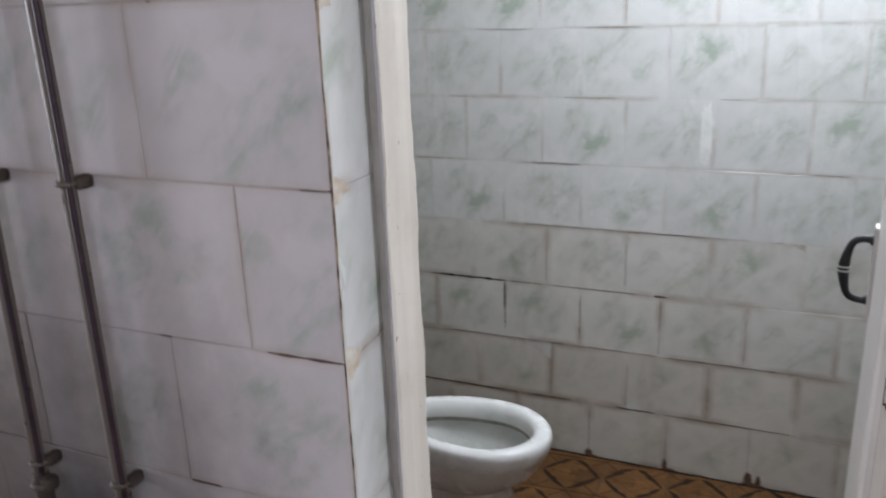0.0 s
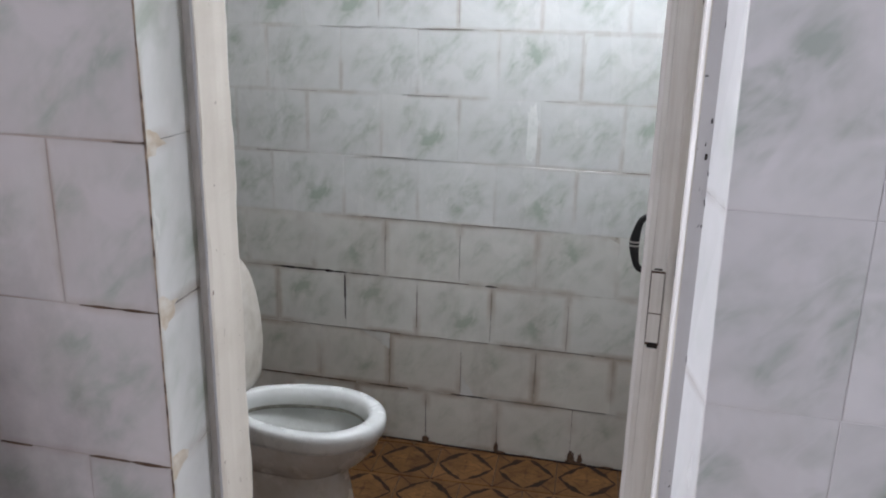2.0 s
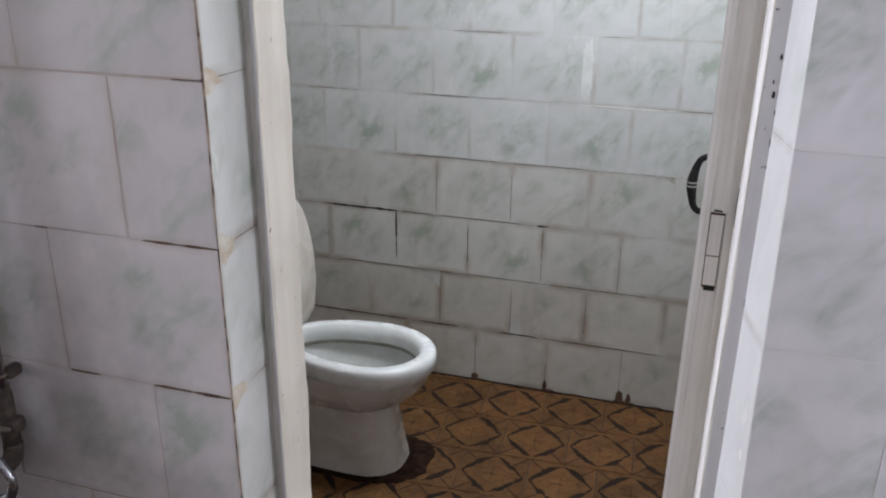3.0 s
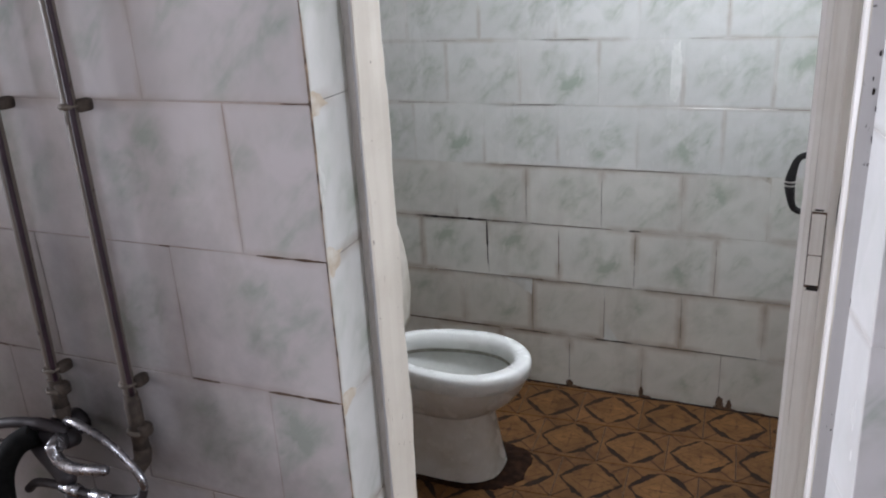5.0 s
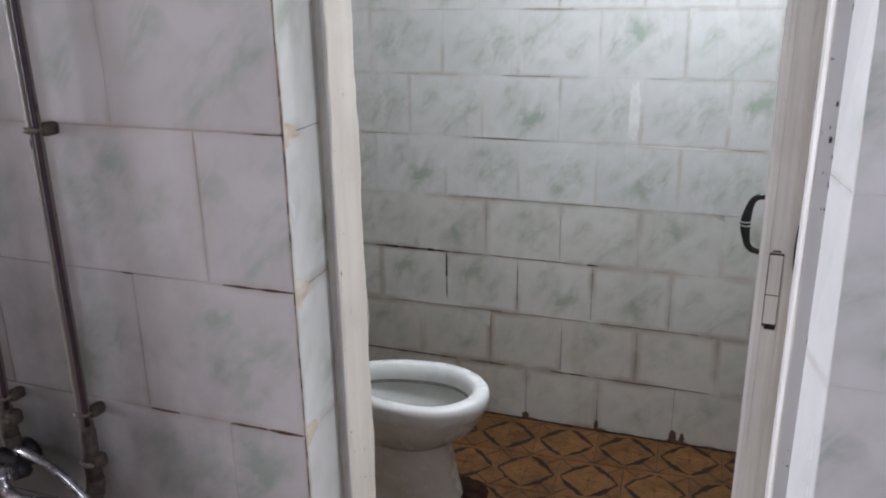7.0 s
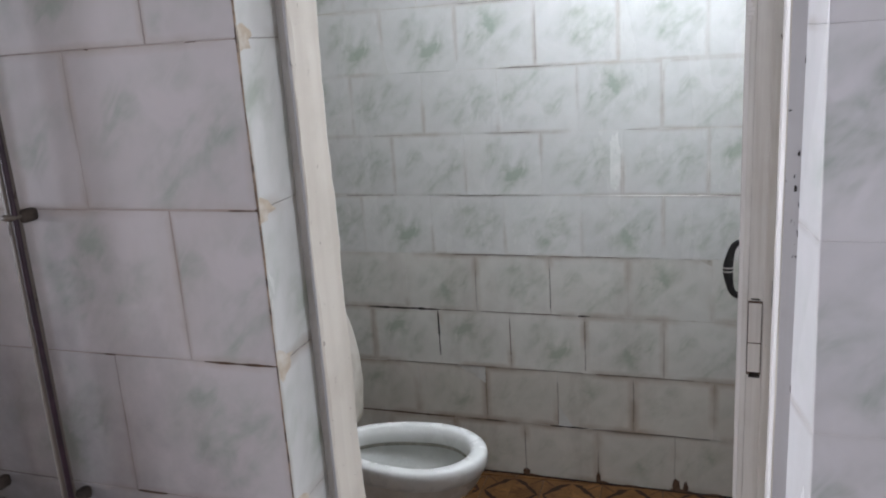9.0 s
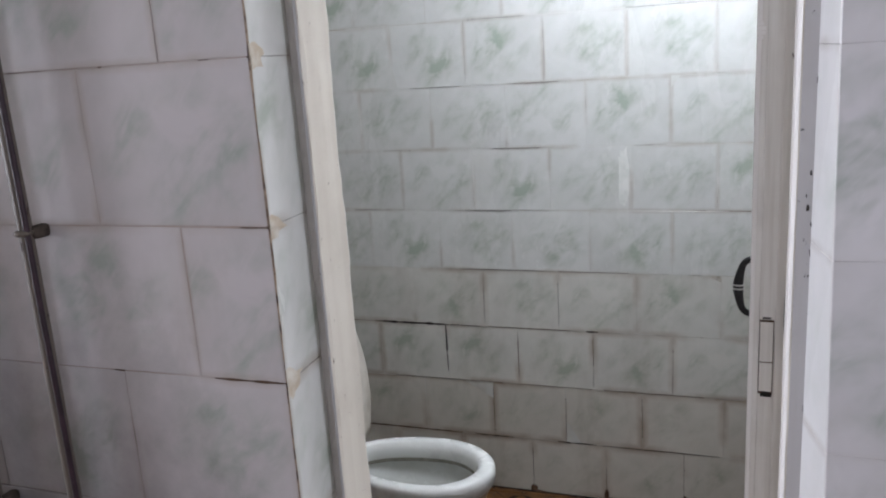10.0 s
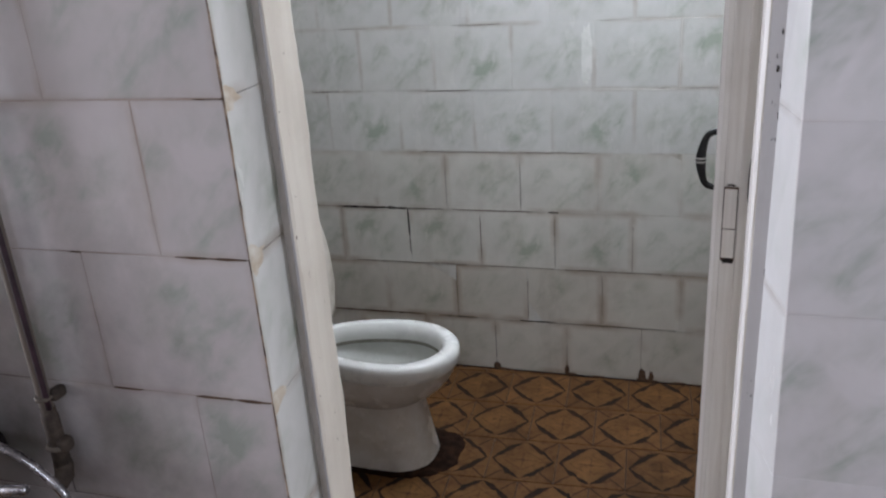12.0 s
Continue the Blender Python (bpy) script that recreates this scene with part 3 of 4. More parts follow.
for k in range(16):
    bm.faces.new((low[k], low[(k + 1) % 16], top[(k + 1) % 16], top[k]))
part("torn_slit", bm, DARK_GAP, door, "black slit repeating the open mortise")
part("hinge_plate", box((0.0125, -0.0006, 1.1115), (0.0275, 0.003, 1.163), 0.0005), DOOR_PAINT, door, "painted-over steel hinge plate")
part("hinge_plate", box((0.0125, -0.0006, 1.0725), (0.0275, 0.003, 1.1103), 0.0005), DOOR_PAINT, door, "painted-over steel hinge plate")
part("hinge_gap", box((0.0117, -0.0002, 1.0690), (0.0283, 0.002, 1.1650)), CRUST, door, "dirt-filled gap round the hinge")
bm = bmesh.new()
for i in range(6):
    x = 0.0145 + i * 0.0021
    add_box(bm, (x, -0.0008, 1.0655), (x + 0.0024, 0.001, 1.0705 + 0.0022 * math.sin(i * 0.65)))
part("hinge_hole", bm, DARK_GAP, door, "black hole under the hinge plate")
part("hinge_nick", box((0.015, -0.0005, 1.1668), (0.0245, 0.001, 1.1685)), DARK_GAP, door)
# pull handle near the free edge, on the face towards the toilet
handle = tagged(part("pull_handle", box((-0.0055, 0.494, 0.978), (0.001, 0.527, 1.132), 0.002), DOOR_PAINT, door), "black iron D pull handle on a white plate")
grip = curve([(-0.004, 0.511, 1.106), (-0.020, 0.511, 1.108), (-0.033, 0.511, 1.102), (-0.040, 0.511, 1.086), (-0.0445, 0.511, 1.055), (-0.040, 0.511, 1.023), (-0.033, 0.511, 1.009), (-0.020, 0.511, 1.004), (-0.004, 0.511, 1.004)], 6)
part("grip", tube(bmesh.new(), grip, [0.0056 + 0.0036 * math.exp(-((p.z - 1.055) / 0.028) ** 2) for p in grip], 14), BLACK_METAL, handle, "black iron grip", True)
for z in (1.0505, 1.0575):
    part("ring", tube(bmesh.new(), [(-0.0442, 0.511, z), (-0.0442, 0.511, z + 0.0028)], 0.0098, 16), BRIGHT_METAL, handle, "pale metal ring", True)
for z in (1.004, 1.106):
    part("foot", tube(bmesh.new(), [(-0.0058, 0.511, z), (-0.011, 0.511, z)], [0.0095, 0.0055], 14), BLACK_METAL, handle, "", True)


# ---- toilet ----
def toilet():
    thing = tagged(empty("toilet", -0.34, 1.133, 0), "white porcelain toilet bowl without a seat, stained at its foot", "toilet")
    back, mid = -0.64, 1.133

    def loft(profile, count=56):
        """Rings of (height, front end, half width, squareness, back end)."""
        bm = bmesh.new()
        rings = []
        for z, front, half, power, rear in profile:
            middle = front - half * 1.22
            ring = []
            for k in range(count):
                a = 2 * math.pi * k / count
                c, s = math.cos(a), math.sin(a)
                length = (front - middle) if c > 0 else (middle - rear)
                ring.append(bm.verts.new((middle + length * math.copysign(abs(c) ** (2 / power), c) + 0.34, half * math.copysign(abs(s) ** (2 / power), s), z)))
            rings.append(ring)
        for a, b in zip(rings, rings[1:]):
            for k in range(count):
                bm.faces.new((a[k], a[(k + 1) % count], b[(k + 1) % count], b[k]))
        return bm, rings

    bm, rings = loft([(0.0, -0.172, 0.112, 2.5, back), (0.012, -0.174, 0.112, 2.5, back), (0.06, -0.183, 0.107, 2.4, back), (0.13, -0.194, 0.102, 2.3, back), (0.19, -0.203, 0.100, 2.2, back), (0.212, -0.201, 0.101, 2.1, back)])
    bm.faces.new(rings[0][::-1])
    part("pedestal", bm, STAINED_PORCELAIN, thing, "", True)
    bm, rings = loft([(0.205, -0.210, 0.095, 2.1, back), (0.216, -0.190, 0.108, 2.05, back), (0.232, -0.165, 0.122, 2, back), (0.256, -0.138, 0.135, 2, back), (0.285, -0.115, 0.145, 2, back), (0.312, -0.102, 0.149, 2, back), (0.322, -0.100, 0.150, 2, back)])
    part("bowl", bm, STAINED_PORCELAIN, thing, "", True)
    bm, rings = loft([(0.320, -0.100, 0.150, 2, -0.56), (0.327, -0.093, 0.1535, 2, -0.56), (0.336, -0.0875, 0.1565, 2, -0.56), (0.358, -0.0865, 0.1565, 2, -0.56), (0.369, -0.0885, 0.155, 2, -0.555), (0.3755, -0.095, 0.150, 2, -0.55), (0.3775, -0.106, 0.1410, 2, -0.54), (0.377, -0.123, 0.1275, 2, -0.53), (0.373, -0.1325, 0.1185, 2, -0.525), (0.352, -0.140, 0.112, 2, -0.52), (0.326, -0.142, 0.110, 2, -0.52), (0.318, -0.138, 0.114, 2, -0.522), (0.318, -0.128, 0.124, 2, -0.53)])
    part("rim", bm, PORCELAIN, thing, "thick rounded porcelain rim", True)
    bm, rings = loft([(0.319, -0.126, 0.126, 2, -0.53), (0.290, -0.136, 0.119, 2, -0.51), (0.260, -0.158, 0.102, 2, -0.48), (0.215, -0.195, 0.078, 2, -0.44), (0.180, -0.240, 0.055, 2, -0.40), (0.160, -0.27, 0.03, 2, -0.37)])
    bm.faces.new(rings[-1])
    part("inside", bm, BOWL_INSIDE, thing, "inside of the bowl, greyed in colour for its shade", True)
    # dark ring painting in the shadow line under the rim, slightly brown
    bm, rings = loft([(0.3285, -0.1428, 0.1090, 2, -0.5185), (0.3255, -0.1436, 0.1082, 2, -0.5178), (0.3200, -0.1436, 0.1082, 2, -0.5178), (0.3165, -0.1420, 0.1100, 2, -0.5195)])
    part("rim_stain", bm, RIM_SHADE, thing, "dark brownish ring for the shade under the rim", True)
    bm, rings = loft([(0.196, -0.20, 0.073, 2, -0.43)])
    bm.faces.new(rings[0])
    part("water", bm, WATER, thing, "standing water")
    # raised lid, domed towards the front
    bm = bmesh.new()
    front, rear = [], []
    for i in range(17):
        s = i / 16
        z = 0.386 + 0.41 * s
        half = 0.172 * math.sqrt(max(0.02, 1 - (max(0.0, s - 0.35) / 0.66) ** 2.2)) * (0.82 + 0.18 * min(1, s / 0.25))
        row_f, row_r = [], []
        for k in range(15):
            c = -1 + 2 * k / 14
            dome = 0.031 * math.sin(math.pi * min(1.0, 0.06 + 0.92 * s)) ** 0.8 * (1 - abs(c) ** 3) + 0.002 * noise.noise(Vector((c * 3, z * 22, 1)))
            lean = -0.022 * s
            row_f.append(bm.verts.new((-0.520 + dome + lean + 0.34, half * c, z)))
            row_r.append(bm.verts.new((-0.538 + lean + 0.34, half * c, z)))
        front.append(row_f)
        rear.append(row_r)
    for i in range(16):
        for k in range(14):
            bm.faces.new((front[i][k], front[i][k + 1], front[i + 1][k + 1], front[i + 1][k]))
            bm.faces.new((rear[i][k], rear[i + 1][k], rear[i + 1][k + 1], rear[i][k + 1]))
        for k in (0, 14):
            bm.faces.new((front[i][k], front[i + 1][k], rear[i + 1][k], rear[i][k]))
    for i in (0, 16):
        for k in range(14):
            bm.faces.new((front[i][k], front[i][k + 1], rear[i][k + 1], rear[i][k]))
    part("lid", bm, LID_PLASTIC, thing, "raised yellowed plastic lid", True)
    for side in (-0.07, 0.07):
        part("lid_hinge", tube(bmesh.new(), [(-0.192, side - 0.018, 0.388), (-0.192, side + 0.018, 0.388)], 0.012, 12), LID_PLASTIC, thing, "", True)
    return thing


toilet()

# cement smeared round its foot
bm = bmesh.new()
ring_in, ring_out, ring_mid = [], [], []
for k in range(96):
    a = 2 * math.pi * k / 96
    c, s = math.cos(a), math.sin(a)
    wide = 0.016 + 0.018 * max(0.0, noise.noise(Vector((c * 1.6, s * 1.6, 2.0))) + 0.35) + 0.048 * max(0, c) ** 0.5 * max(0.0, min(1.0, 1.6 * (s + 0.75))) + 0.008 * noise.noise(Vector((c * 9, s * 9, 0)))
    for ring, extra, z in ((ring_in, -0.012, 0.009), (ring_mid, wide * 0.55, 0.006), (ring_out, wide, -0.0015)):
        base_x = (0.136 if c > 0 else 0.33) + extra
        ring.append(bm.verts.new((-0.308 + base_x * math.copysign(abs(c) ** 0.62, c), 1.133 + (0.112 + extra * 0.75) * math.copysign(abs(s) ** 0.62, s), z + 0.002 * noise.noise(Vector((c * 7, s * 7, 4))))))
for a, b in ((ring_in, ring_mid), (ring_mid, ring_out)):
    for k in range(96):
        bm.faces.new((a[k], a[(k + 1) % 96], b[(k + 1) % 96], b[k]))
tagged(part("cement_bed", bm, CEMENT, None, "", True), "dark wet cement smeared round the toilet foot", "cement", kind="stuff")


# ---- pipes and tap on the partition ----
def water_pipe(top, low, end, label):
    x_top, x_low = top, low
    thing = tagged(empty("water_pipe", x_low, -0.026, 0.86), label, "pipe", group="pipes on the partition")

    def bit(name, bm, material, lab="", smooth=True):
        ob = part(name, bm, material, thing, lab, smooth)
        ob.matrix_parent_inverse = Matrix.Translation((-x_low, 0.026, -0.86))
        return ob

    def at(z):
        return x_low + (x_top - x_low) * (z - 0.86) / 1.3

    zs = steps(0.862, 2.395, 40)
    bit("tube", tube(bmesh.new(), [(at(z) + 0.0015 * noise.noise(Vector((x_low, z * 3, 0))), -0.026 + 0.002 * noise.noise(Vector((x_low, 3, z * 2))), z) for z in zs], 0.0092, 14), PIPE_PAINT)
    # dark strip added for the shaded right side of the pipe
    bit("dark_line", tube(bmesh.new(), [(at(z) + 0.0082 + 0.0012 * noise.noise(Vector((x_low, z * 5, 7))), -0.0310, z) for z in steps(0.885, 2.39, 60)], 0.0041, 10), SHADE_MAROON, "dark maroon strip for the pipe's shaded side")
    for z in (0.902, 1.312, 1.95):
        bm = bmesh.new()
        arc = [(at(z) + 0.0105 * math.cos(a), -0.026 - 0.0105 * math.sin(a), z) for a in steps(-0.5, math.pi, 10)]
        add_box(bm, (at(z) + 0.002, -0.024, z - 0.010), (at(z) + 0.017, 0.001, z + 0.008), 0.006)
        bit("clamp", bm, RUST, "rusty pipe clamp")
        bit("strap", tube(bmesh.new(), arc, [0.0030] * 3 + [0.0042] * 5 + [0.0034] * 3, 8), TAN, "tan painted strap round the pipe")
    bm = bmesh.new()
    tube(bm, [(at(0.86), -0.026, 0.885), (at(0.86), -0.026, 0.874), (at(0.86), -0.026, 0.872), (at(0.86), -0.026, 0.835 - end)], [0.0105, 0.0105, 0.0120, 0.0122], 14)
    tube(bm, [(at(0.86), -0.026, 0.836 - end), (at(0.86), -0.026, 0.828 - end), (at(0.86) + 0.001, -0.030, 0.816 - end), (at(0.86) + 0.001, -0.044, 0.808 - end)], [0.0132, 0.0136, 0.0136, 0.0120], 14)
    add_box(bm, (at(0.86) + 0.002, -0.036, 0.858 - end), (at(0.86) + 0.022, -0.014, 0.880 - end), 0.007)
    collar = [(at(0.86) + 0.0130 * math.cos(a), -0.026 - 0.0130 * math.sin(a), 0.866 - end) for a in steps(-0.4, math.pi, 10)]
    bit("collar", tube(bmesh.new(), collar, 0.0040, 8), TAN, "tan painted collar")
    bit("elbow", bm, RUST, "rust-stained pipe elbow")
    return thing


water_pipe(-0.474, -0.500, 0.0, "grimy painted water pipe clamped upright to tiled wall")
water_pipe(-0.349, -0.348, 0.045, "grimy painted water pipe ending above the tap")

tap = tagged(empty("wall_tap", -0.48, -0.05, 0.79), "chrome wall tap with curved tubes and a lever", "tap")


def tap_bit(name, bm, material, label="", smooth=True):
    ob = part(name, bm, material, tap, label, smooth)
    ob.matrix_parent_inverse = Matrix.Translation((0.48, 0.05, -0.79))
    return ob


tap_bit("body", tube(bmesh.new(), [(-0.545, -0.062, 0.800), (-0.535, -0.062, 0.801), (-0.530, -0.062, 0.801), (-0.455, -0.062, 0.808), (-0.450, -0.062, 0.808), (-0.436, -0.062, 0.809)], [0.010, 0.014, 0.0165, 0.0175, 0.015, 0.009], 18), DARK_CHROME, "tarnished tap body")
tap_bit("inlet", tube(bmesh.new(), [(-0.499, -0.040, 0.812), (-0.497, -0.062, 0.805)], [0.015, 0.014], 14), DARK_CHROME)
tap_bit("spindle", tube(bmesh.new(), [(-0.462, -0.062, 0.808), (-0.450, -0.085, 0.814), (-0.432, -0.108, 0.822)], [0.014, 0.0135, 0.012], 14), CHROME, "chrome tap spindle")
tap_bit("lever", tube(bmesh.new(), curve([(-0.432, -0.110, 0.832), (-0.424, -0.112, 0.810), (-0.396, -0.114, 0.802), (-0.355, -0.114, 0.807), (-0.328, -0.113, 0.812)], 5), [0.0095] + [0.0088] * 12 + [0.0078] * 7 + [0.0055], 14), CHROME, "chrome tap lever")
tap_bit("cap", tube(bmesh.new(), [(-0.440, -0.100, 0.828), (-0.428, -0.106, 0.815)], [0.006, 0.009], 12), CHROME)
tap_bit("chrome_tube", tube(bmesh.new(), curve([(-0.445, -0.065, 0.842), (-0.418, -0.075, 0.850), (-0.367, -0.080, 0.840), (-0.330, -0.080, 0.814), (-0.304, -0.080, 0.784), (-0.302, -0.080, 0.762)], 7), 0.0062, 12), CHROME, "bent chrome tube")
tap_bit("spout", tube(bmesh.new(), curve([(-0.450, -0.064, 0.822), (-0.500, -0.075, 0.833), (-0.560, -0.085, 0.828), (-0.606, -0.090, 0.806), (-0.620, -0.090, 0.765)], 7), [0.010] * 8 + [0.0085] * 14 + [0.007] * 7, 12), DARK_CHROME, "tarnished curved spout")
tap_bit("rod", tube(bmesh.new(), [(-0.612, -0.090, 0.795), (-0.530, -0.075, 0.79)], 0.0028, 8), DARK_CHROME)
tap_bit("lower_arm", tube(bmesh.new(), curve([(-0.302, -0.080, 0.765), (-0.310, -0.083, 0.748), (-0.345, -0.088, 0.740), (-0.40, -0.092, 0.739), (-0.46, -0.092, 0.741), (-0.51, -0.090, 0.734), (-0.54, -0.086, 0.712)], 6), 0.0070, 12), DARK_CHROME, "tarnished lower loop of the tube")
tap_bit("diverter", tube(bmesh.new(), [(-0.520, -0.066, 0.792), (-0.512, -0.068, 0.788), (-0.448, -0.085, 0.752), (-0.440, -0.088, 0.748)], [0.012, 0.016, 0.0145, 0.010], 16), DARK_CHROME, "tarnished diverter")
tap_bit("back_plate", tube(bmesh.new(), [(-0.496, -0.001, 0.796), (-0.496, -0.012, 0.796), (-0.496, -0.040, 0.798)], [0.023, 0.021, 0.014], 20), DARK_CHROME, "tarnished wall plate of the tap")
for x in (-0.455, -0.395):
    tap_bit("sleeve", tube(bmesh.new(), [(x, -0.092, 0.7405), (x + 0.036, -0.092, 0.7395)], 0.0092, 14), CHROME, "chrome sleeve")
tap_bit("valve", tube(bmesh.new(), [(-0.440, -0.088, 0.738), (-0.440, -0.088, 0.705)], [0.013, 0.011], 14), DARK_CHROME)
tap_bit("drop_rod", tube(bmesh.new(), [(-0.618, -0.088, 0.772), (-0.600, -0.086, 0.60)], 0.0022, 8), DARK_CHROME)
tagged(part("rubber_hose", tube(bmesh.new(), curve([(-0.500, -0.080, 0.818), (-0.530, -0.098, 0.800), (-0.562, -0.106, 0.752), (-0.572, -0.11, 0.70), (-0.57, -0.112, 0.62), (-0.56, -0.11, 0.4), (-0.555, -0.10, 0.016)], 8), 0.0185, 14), BLACK_RUBBER, None, "", True), "black rubber hose hanging from tap to floor", "hose")
tagged(part("hanging_hose", tube(bmesh.new(), curve([(-0.865, -0.03, 0.80), (-0.852, -0.035, 0.72), (-0.84, -0.035, 0.62), (-0.845, -0.035, 0.4), (-0.85, -0.04, 0.012)], 8), [0.010] * 4 + [0.017] * 29, 14), BLACK_RUBBER, None, "", True), "dark rubber hose standing against tiled wall", "hose")

# ---- tiles, row by row ----
seams = (-0.107, 0.012, 0.107, -0.003, 0.104, -0.018, 0.099, -0.027, 0.10, -0.02, 0.11, -0.01, 0.1)
rows = [(0.2 * i if i else 0.0045, min(TOP, 0.2 * (i + 1)), s) for i, s in enumerate(seams)]
lay_tiles(wall_back, lambda u, z: pose(u, BACK, z), LEFT_STALL, RIGHT_STALL, rows[4:], 0.25, 0.0015, TILE_STALL, 0.14, 0.0006, 0.0005)
lay_tiles(wall_back, lambda u, z: pose(u, BACK, z), LEFT_STALL, RIGHT_STALL, rows[2:4], 0.25, 0.0017, TILE_MID_SHADED, 0.14, 0.0009, 0.0005)
lay_tiles(wall_back, lambda u, z: pose(u, BACK, z), LEFT_STALL, RIGHT_STALL, rows[:2], 0.25, 0.0019, TILE_SOILED_SHADED, 0.15, 0.0010, 0.0006)
LEVELS = [0.0, 0.117, 0.316, 0.516, 0.715, 0.913, 1.117, 1.316, 1.514, 1.717, 1.917, 2.117, 2.317, TOP]
FRONT_SEAMS = (-0.124, -0.249, -0.124, -0.249, -0.117, -0.249, -0.126, -0.249, -0.124, -0.249, -0.124, -0.249, -0.124)
rows = list(zip(LEVELS, LEVELS[1:], FRONT_SEAMS))
lay_tiles(wall_front, lambda u, z: pose(u, 0, z), -1.39, -0.0013, rows, 0.25, 0.0025, TILE_FRONT_SHADED, 0.12, 0.0015, 0.0006)
lay_tiles(wall_front, lambda u, z: pose(-0.0022, u, z, 0, 0, 92.0), 0.0022, 0.1165, [(a, b, 0.0022) for a, b, s in rows], 0.25, 0.0007, TILE_RETURN_LIT, 0.15)
rows = [(max(0.0, 0.09 + 0.2 * i), min(TOP, 0.29 + 0.2 * i), 0.613 if i % 2 else 0.738) for i in range(-1, 12)]
lay_tiles(wall_front_right, lambda u, z: pose(u, 0, z), 0.738, 1.49, rows, 0.25, 0.0009, TILE_RIGHT_SHADED, 0.10, 0.0006)


def cut_tile(parent, corners, turn, material, edge=0.0006, thick=0.006):
    """A tile cut to four corners of a wall, from the lower left round; turn is the wall's heading."""
    middle = sum((Vector(c) for c in corners), Vector()) / 4
    m = pose(*middle, 0, 0, turn)
    flat = [m.inverted() @ Vector(c) for c in corners]
    verts = [(v.x, v.y + thick, v.z) for v in flat] + [(v.x, v.y + edge, v.z) for v in flat]
    verts += [(v.x - math.copysign(edge, v.x), v.y, v.z - math.copysign(edge, v.z)) for v in flat]
    faces = [(8, 9, 10, 11)]
    for i in range(4):
        j = (i + 1) % 4
        faces += [(i, j, 4 + j, 4 + i), (4 + i, 4 + j, 8 + j, 8 + i)]
    data = bpy.data.meshes.new("tile")
    data.from_pydata(verts, [], faces)
    data.materials.append(material)
    ob = new("tile", data)
    ob.parent = parent
    ob.matrix_basis = m


for bottom, top, seam in rows:
    z0, z1 = bottom + 0.0001, top - 0.0001
    x0, x1 = (0.613 - CORNER_LEAN * (z - 1.0) for z in (z0, z1))
    cut_tile(wall_front_right, [(x0, 0, z0), (0.7375, 0, z0), (0.7375, 0, z1), (x1, 0, z1)], 0, TILE_RIGHT_SHADED)
    cut_tile(wall_front_right, [(0.5957, 0.0845, z0), (x0 - 0.0006, 0.0012, z0), (x1 - 0.0006, 0.0012, z1), (0.5957, 0.0845, z1)], -78.7, TILE_EDGE_LIT)

tagged(part("dirt_line", box((LEFT_STALL, BACK - 0.0035, -0.002), (RIGHT_STALL, BACK + 0.002, 0.0042), 0.001), DARK_GAP), "black line of dirt along the foot of tiled wall", "dirt", kind="stuff")
# tan grout smeared over the joints of the jamb tiles
for i, z in enumerate(0.117 + 0.2 * k for k in range(11)):
    bm = bmesh.new()
    up, down, reach = (0.016 + 0.012 * noise.noise(Vector((i * 3.3, 1, 0)))), (0.026 + 0.016 * noise.noise(Vector((i * 2.1, 5, 0)))), (0.034 + 0.020 * noise.noise(Vector((i * 4.7, 2, 3))))
    ring = []
    for k in range(20):
        a = 2 * math.pi * k / 20
        c, s = math.cos(a), math.sin(a)
        r = 0.95 + 0.5 * noise.noise(Vector((c * 2.6, s * 2.6, i * 5.0)))
        ring.append(bm.verts.new((0.0003 - 0.0008, max(0.0002, 0.002 + reach * r * max(0.0, c) ** 1.6), z + (up if s > 0 else down) * r * s)))
    bmesh.ops.remove_doubles(bm, verts=bm.verts, dist=0.0001)
    bm.verts.ensure_lookup_table()
    middle = bm.verts.new((0.0006, 0.006, z))
    ring = [v for v in bm.verts if v is not middle]
    ring.sort(key=lambda v: math.atan2(v.co.z - z, v.co.y - 0.004))
    for a, b in zip(ring, ring[1:] + ring[:1]):
        bm.faces.new((a, b, middle))
    part("grout_smear", bm, SMEAR, wall_front, "tan grout smeared over the joint")

part("corner_joint", prism(bmesh.new(), [(-0.0018, 0.0012), (-0.0010, 0.0010), (-0.0007, 0.0022), (-0.0007, 0.0035), (-0.0050, 0.0045), (-0.0050, 0.0022)], steps(0, TOP - 0.002, 400), 0.0013, 31.0), CORNER, wall_front, "dark dirty joint at the corner")

# glossy reflection beside one joint of the stall wall, painted as a pale patch
for name_seed, x0, x1, z0, z1 in ((3.0, 0.192, 0.228, 1.004, 1.194),):
    bm = bmesh.new()
    ring = []
    for k in range(40):
        a = 2 * math.pi * k / 40
        c, q = math.cos(a), math.sin(a)
        r = 0.88 + 0.30 * noise.noise(Vector((c * 2.4, q * 2.4, name_seed))) + 0.12 * noise.noise(Vector((c * 9, q * 9, name_seed)))
        ring.append(((x0 + x1) / 2 + (x1 - x0) / 2 * r * math.copysign(abs(c) ** 0.6, c), (z0 + z1) / 2 + (z1 - z0) / 2 * r * math.copysign(abs(q) ** 0.6, q)))
    rear = [bm.verts.new((x, BACK + 0.001, z)) for x, z in ring]
    face = [bm.verts.new((x, BACK - 0.0007, z)) for x, z in ring]
    bm.faces.new(face)
    for k in range(40):
        bm.faces.new((rear[k], rear[(k + 1) % 40], face[(k + 1) % 40], face[k]))
    part("filler_smear", bm, GLINT, wall_back, "pale patch standing for a reflection in the tile")

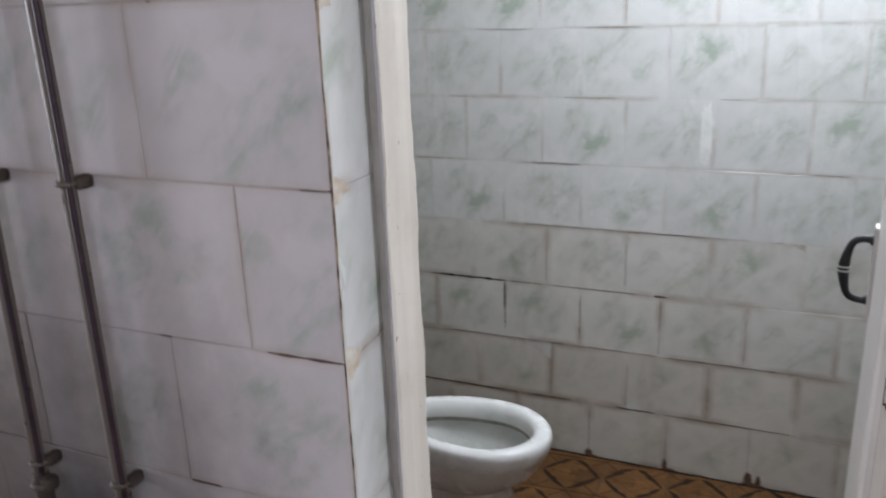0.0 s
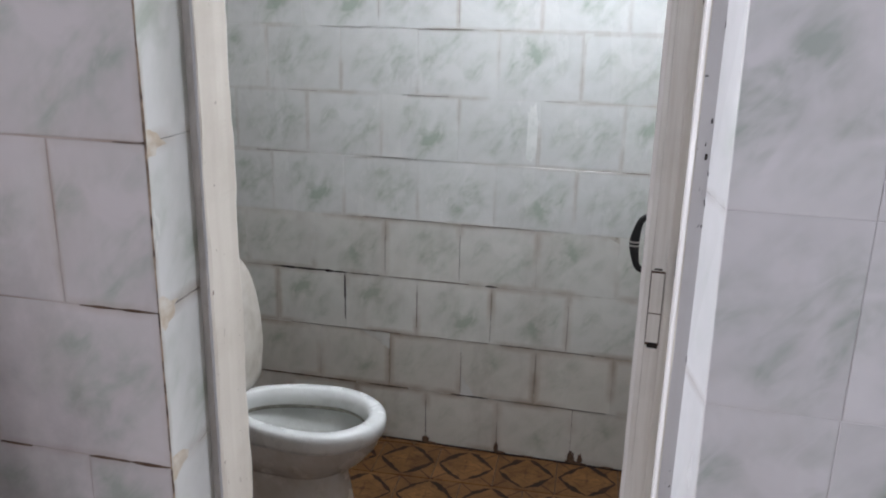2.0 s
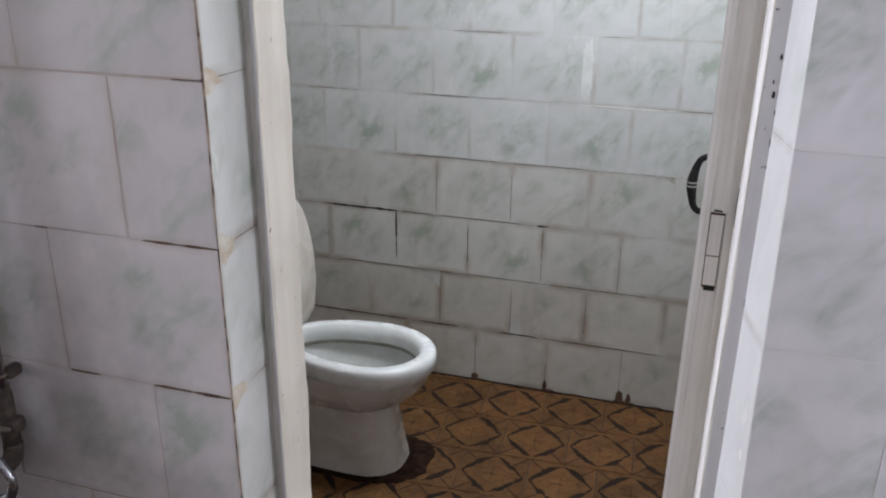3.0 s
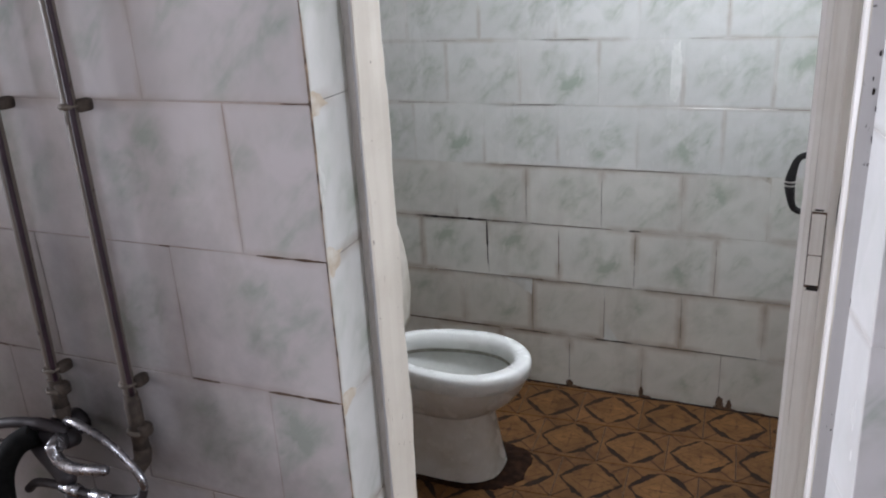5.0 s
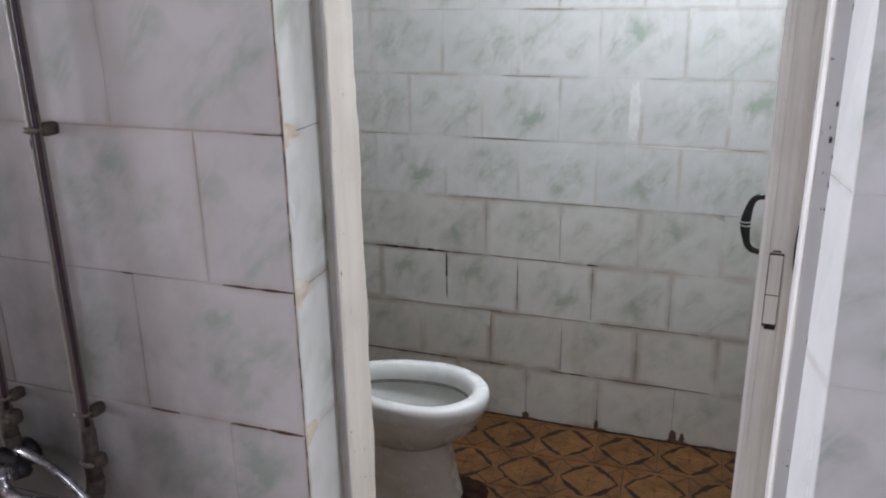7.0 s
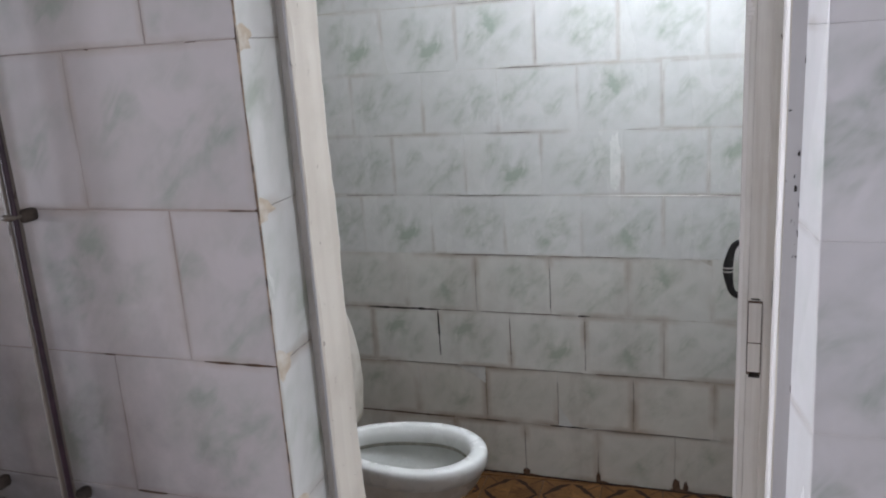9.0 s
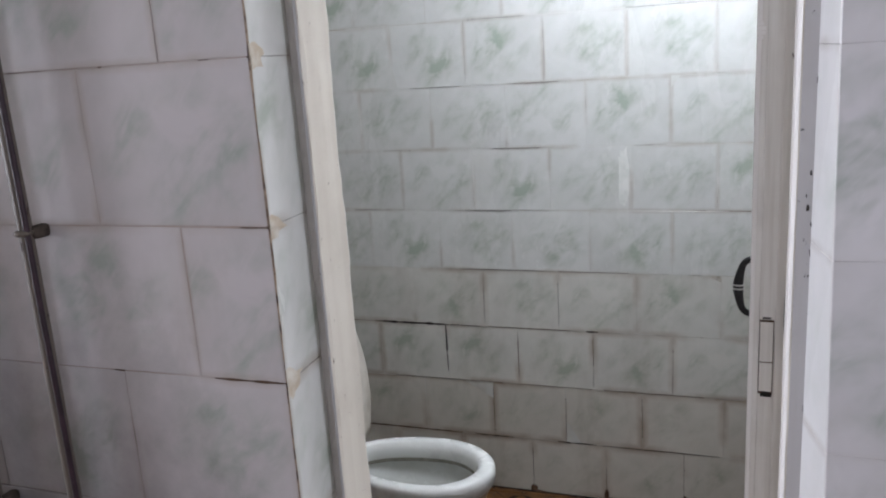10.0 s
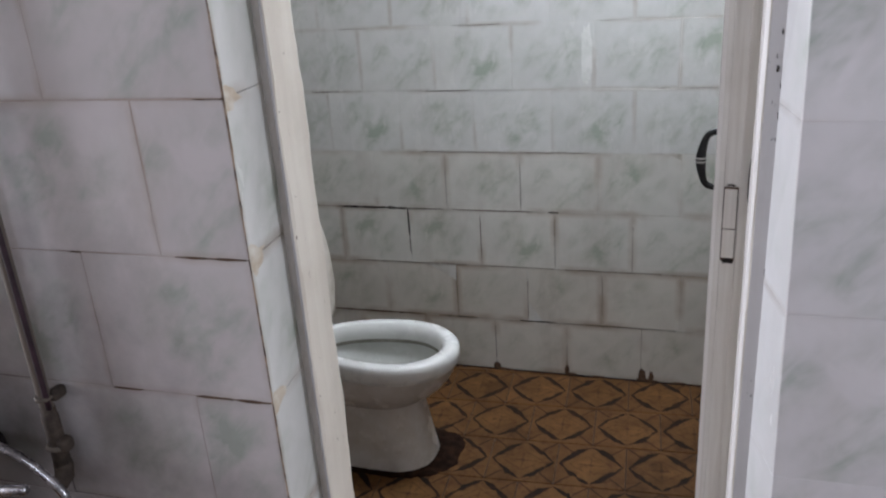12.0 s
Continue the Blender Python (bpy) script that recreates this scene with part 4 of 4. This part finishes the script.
# brown crust where the joints meet the floor
for x, wide, high in ((-0.106, 0.026, 0.028), (0.143, 0.016, 0.040), (0.398, 0.026, 0.048), (0.428, 0.018, 0.040), (0.156, 0.045, 0.010), (0.41, 0.07, 0.012), (-0.09, 0.06, 0.008), (0.25, 0.05, 0.006), (0.52, 0.05, 0.008), (-0.36, 0.02, 0.012)):
    bm = bmesh.new()
    ring = []
    for k in range(18):
        a = math.pi * k / 17
        r = 1 + 0.35 * noise.noise(Vector((x * 50, k * 0.9, 2)))
        ring.append(bm.verts.new((x + wide * 0.5 * r * math.cos(a), BACK - 0.0006, 0.001 + high * r * max(0.0, math.sin(a)) ** 0.7)))
    top = bm.verts.new((x, BACK - 0.005, 0.004))
    for a, b in zip(ring, ring[1:]):
        bm.faces.new((a, b, top))
    tagged(part("dirt_crust", bm, CRUST), "brown crust of dirt at the foot of tiled wall", "dirt", "crusts on the wall", "stuff")

# stretches of joint where the grout has fallen out and dirt sits
LEVEL = ((0.4, -0.60, -0.20, 0.0014), (0.4, 0.14, 0.45, 0.0013), (0.2, 0.13, 0.50, 0.0016), (0.2, -0.76, -0.36, 0.0075), (0.2, -0.31, -0.17, 0.0036), (0.2, -0.02, 0.11, 0.0060), (0.4, -0.12, 0.10, 0.0018), (0.6, -0.66, -0.385, 0.0110), (0.6, -0.38, -0.27, 0.0040), (0.6, -0.24, 0.03, 0.0030), (0.6, 0.085, 0.125, 0.0075), (0.8, -0.33, -0.05, 0.0018), (0.8, 0.0, 0.22, 0.0016), (1.0, -0.70, -0.60, 0.0020), (1.0, -0.30, -0.15, 0.0018), (1.2, -0.58, -0.48, 0.0015), (1.2, -0.20, -0.05, 0.0013), (1.4, -0.47, -0.30, 0.0012), (1.4, -0.14, 0.02, 0.0012), (1.6, -0.26, -0.08, 0.0012), (1.6, 0.22, 0.42, 0.0013), (1.8, -0.35, 0.10, 0.0013))
UPRIGHT = ((0.357, 0.42, 0.56, 0.0014), (0.107, 0.48, 0.58, 0.0014), (-0.238, 0.22, 0.38, 0.0013), (0.012, 0.21, 0.36, 0.0014), (0.262, 0.24, 0.38, 0.0012), (-0.003, 0.62, 0.76, 0.0012), (0.393, 0.03, 0.18, 0.0014), (-0.397, 0.43, 0.50, 0.0050), (-0.397, 0.49, 0.597, 0.0105), (-0.144, 0.43, 0.58, 0.0036), (0.107, 0.41, 0.47, 0.0018), (-0.255, 0.62, 0.74, 0.0016), (-0.024, 1.42, 1.58, 0.0014), (-0.107, 0.02, 0.17, 0.0022), (0.143, 0.02, 0.12, 0.0018))
SPECK = random.Random(11)
FRONT_LEVEL = []
for k in range(17):
    start = SPECK.choice((-0.13, -0.13, -0.3, -0.5, -0.66)) + SPECK.uniform(0, 0.105)
    FRONT_LEVEL.append((SPECK.choice((0.913, 0.913, 0.913, 0.913, 1.117, 1.117, 1.514, 0.715)) + SPECK.uniform(-0.0004, 0.0004), start, start + SPECK.uniform(0.004, 0.018), SPECK.uniform(0.0010, 0.0022)))
FRONT_LEVEL = tuple(FRONT_LEVEL) + ((1.117, -0.105, -0.055, 0.0035), (1.1172, -0.05, -0.004, 0.0050), (0.913, -0.11, -0.06, 0.0045), (0.9132, -0.055, -0.004, 0.0062), (0.913, -0.245, -0.20, 0.0035), (1.316, -0.04, -0.004, 0.0020))
for i, (level, a, b, high) in enumerate(LEVEL + FRONT_LEVEL + UPRIGHT):
    on_front = len(LEVEL) <= i < len(LEVEL) + len(FRONT_LEVEL)
    face = 0.0 if on_front else BACK
    bm = bmesh.new()
    lower, upper = [], []
    count = max(6, int((b - a) / 0.012))
    for k, u in enumerate(steps(a, b, count)):
        thick = high * 0.36 * min(1.0, 0.2 + 6 * min(k, count - k) / count) * (0.75 + 0.9 * noise.noise(Vector((u * 45, i * 3.0, 1))))
        thick = max(0.0003, thick)
        sway = 0.0007 * noise.noise(Vector((u * 20, i * 7.0, 4)))
        for line, v in ((lower, level + sway - thick), (upper, level + sway + thick)):
            line.append(bm.verts.new((u, face - 0.0009, v) if i < len(LEVEL) + len(FRONT_LEVEL) else (v, face - 0.0009, u)))
    ends = [lower, upper, [bm.verts.new((v.co.x, face + 0.003, v.co.z)) for v in upper], [bm.verts.new((v.co.x, face + 0.003, v.co.z)) for v in lower]]
    for one, two in zip(ends, ends[1:] + ends[:1]):
        for k in range(count):
            bm.faces.new((one[k], one[k + 1], two[k + 1], two[k]))
    part("open_joint", bm, DARK_GAP if i % 3 and not on_front else CRUST, wall_front if on_front else wall_back, "dark gap in the grout")

# floor tiles, laid a little askew in half bond
mesh = bpy.data.meshes.new("tile")
h, e = 0.0977, 0.0012
verts = [(x * h, y * h, -0.006) for x, y in ((-1, -1), (1, -1), (1, 1), (-1, 1))] + [(x * h, y * h, -e) for x, y in ((-1, -1), (1, -1), (1, 1), (-1, 1))] + [(x * (h - e), y * (h - e), 0) for x, y in ((-1, -1), (1, -1), (1, 1), (-1, 1))]
faces = [(8, 9, 10, 11)]
for i in range(4):
    j = (i + 1) % 4
    faces += [(i, j, 4 + j, 4 + i), (4 + i, 4 + j, 8 + j, 8 + i)]
mesh.from_pydata(verts, [], faces)
mesh.materials.append(FLOOR_TILE)
turn = radians(3.0)
for row in range(-14, 4):
    for column in range(-24, 18):
        u, v = (column + (0.5 if row % 2 else 0.0)) * 0.1992, row * 0.1992
        x, y = 0.172 + u * math.cos(turn) - v * math.sin(turn), 1.366 + u * math.sin(turn) + v * math.cos(turn)
        inside = LEFT_STALL < x < RIGHT_STALL and 0.05 < y < BACK + 0.1
        outside = ROOM_LEFT < x < ROOM_RIGHT and -1.0 < y <= 0.05
        if inside or outside:
            ob = new("tile", mesh)
            ob.parent = floor
            ob.matrix_basis = pose(x, y, CHANCE.uniform(-0.0005, 0.0004), 0, 0, 3.0)
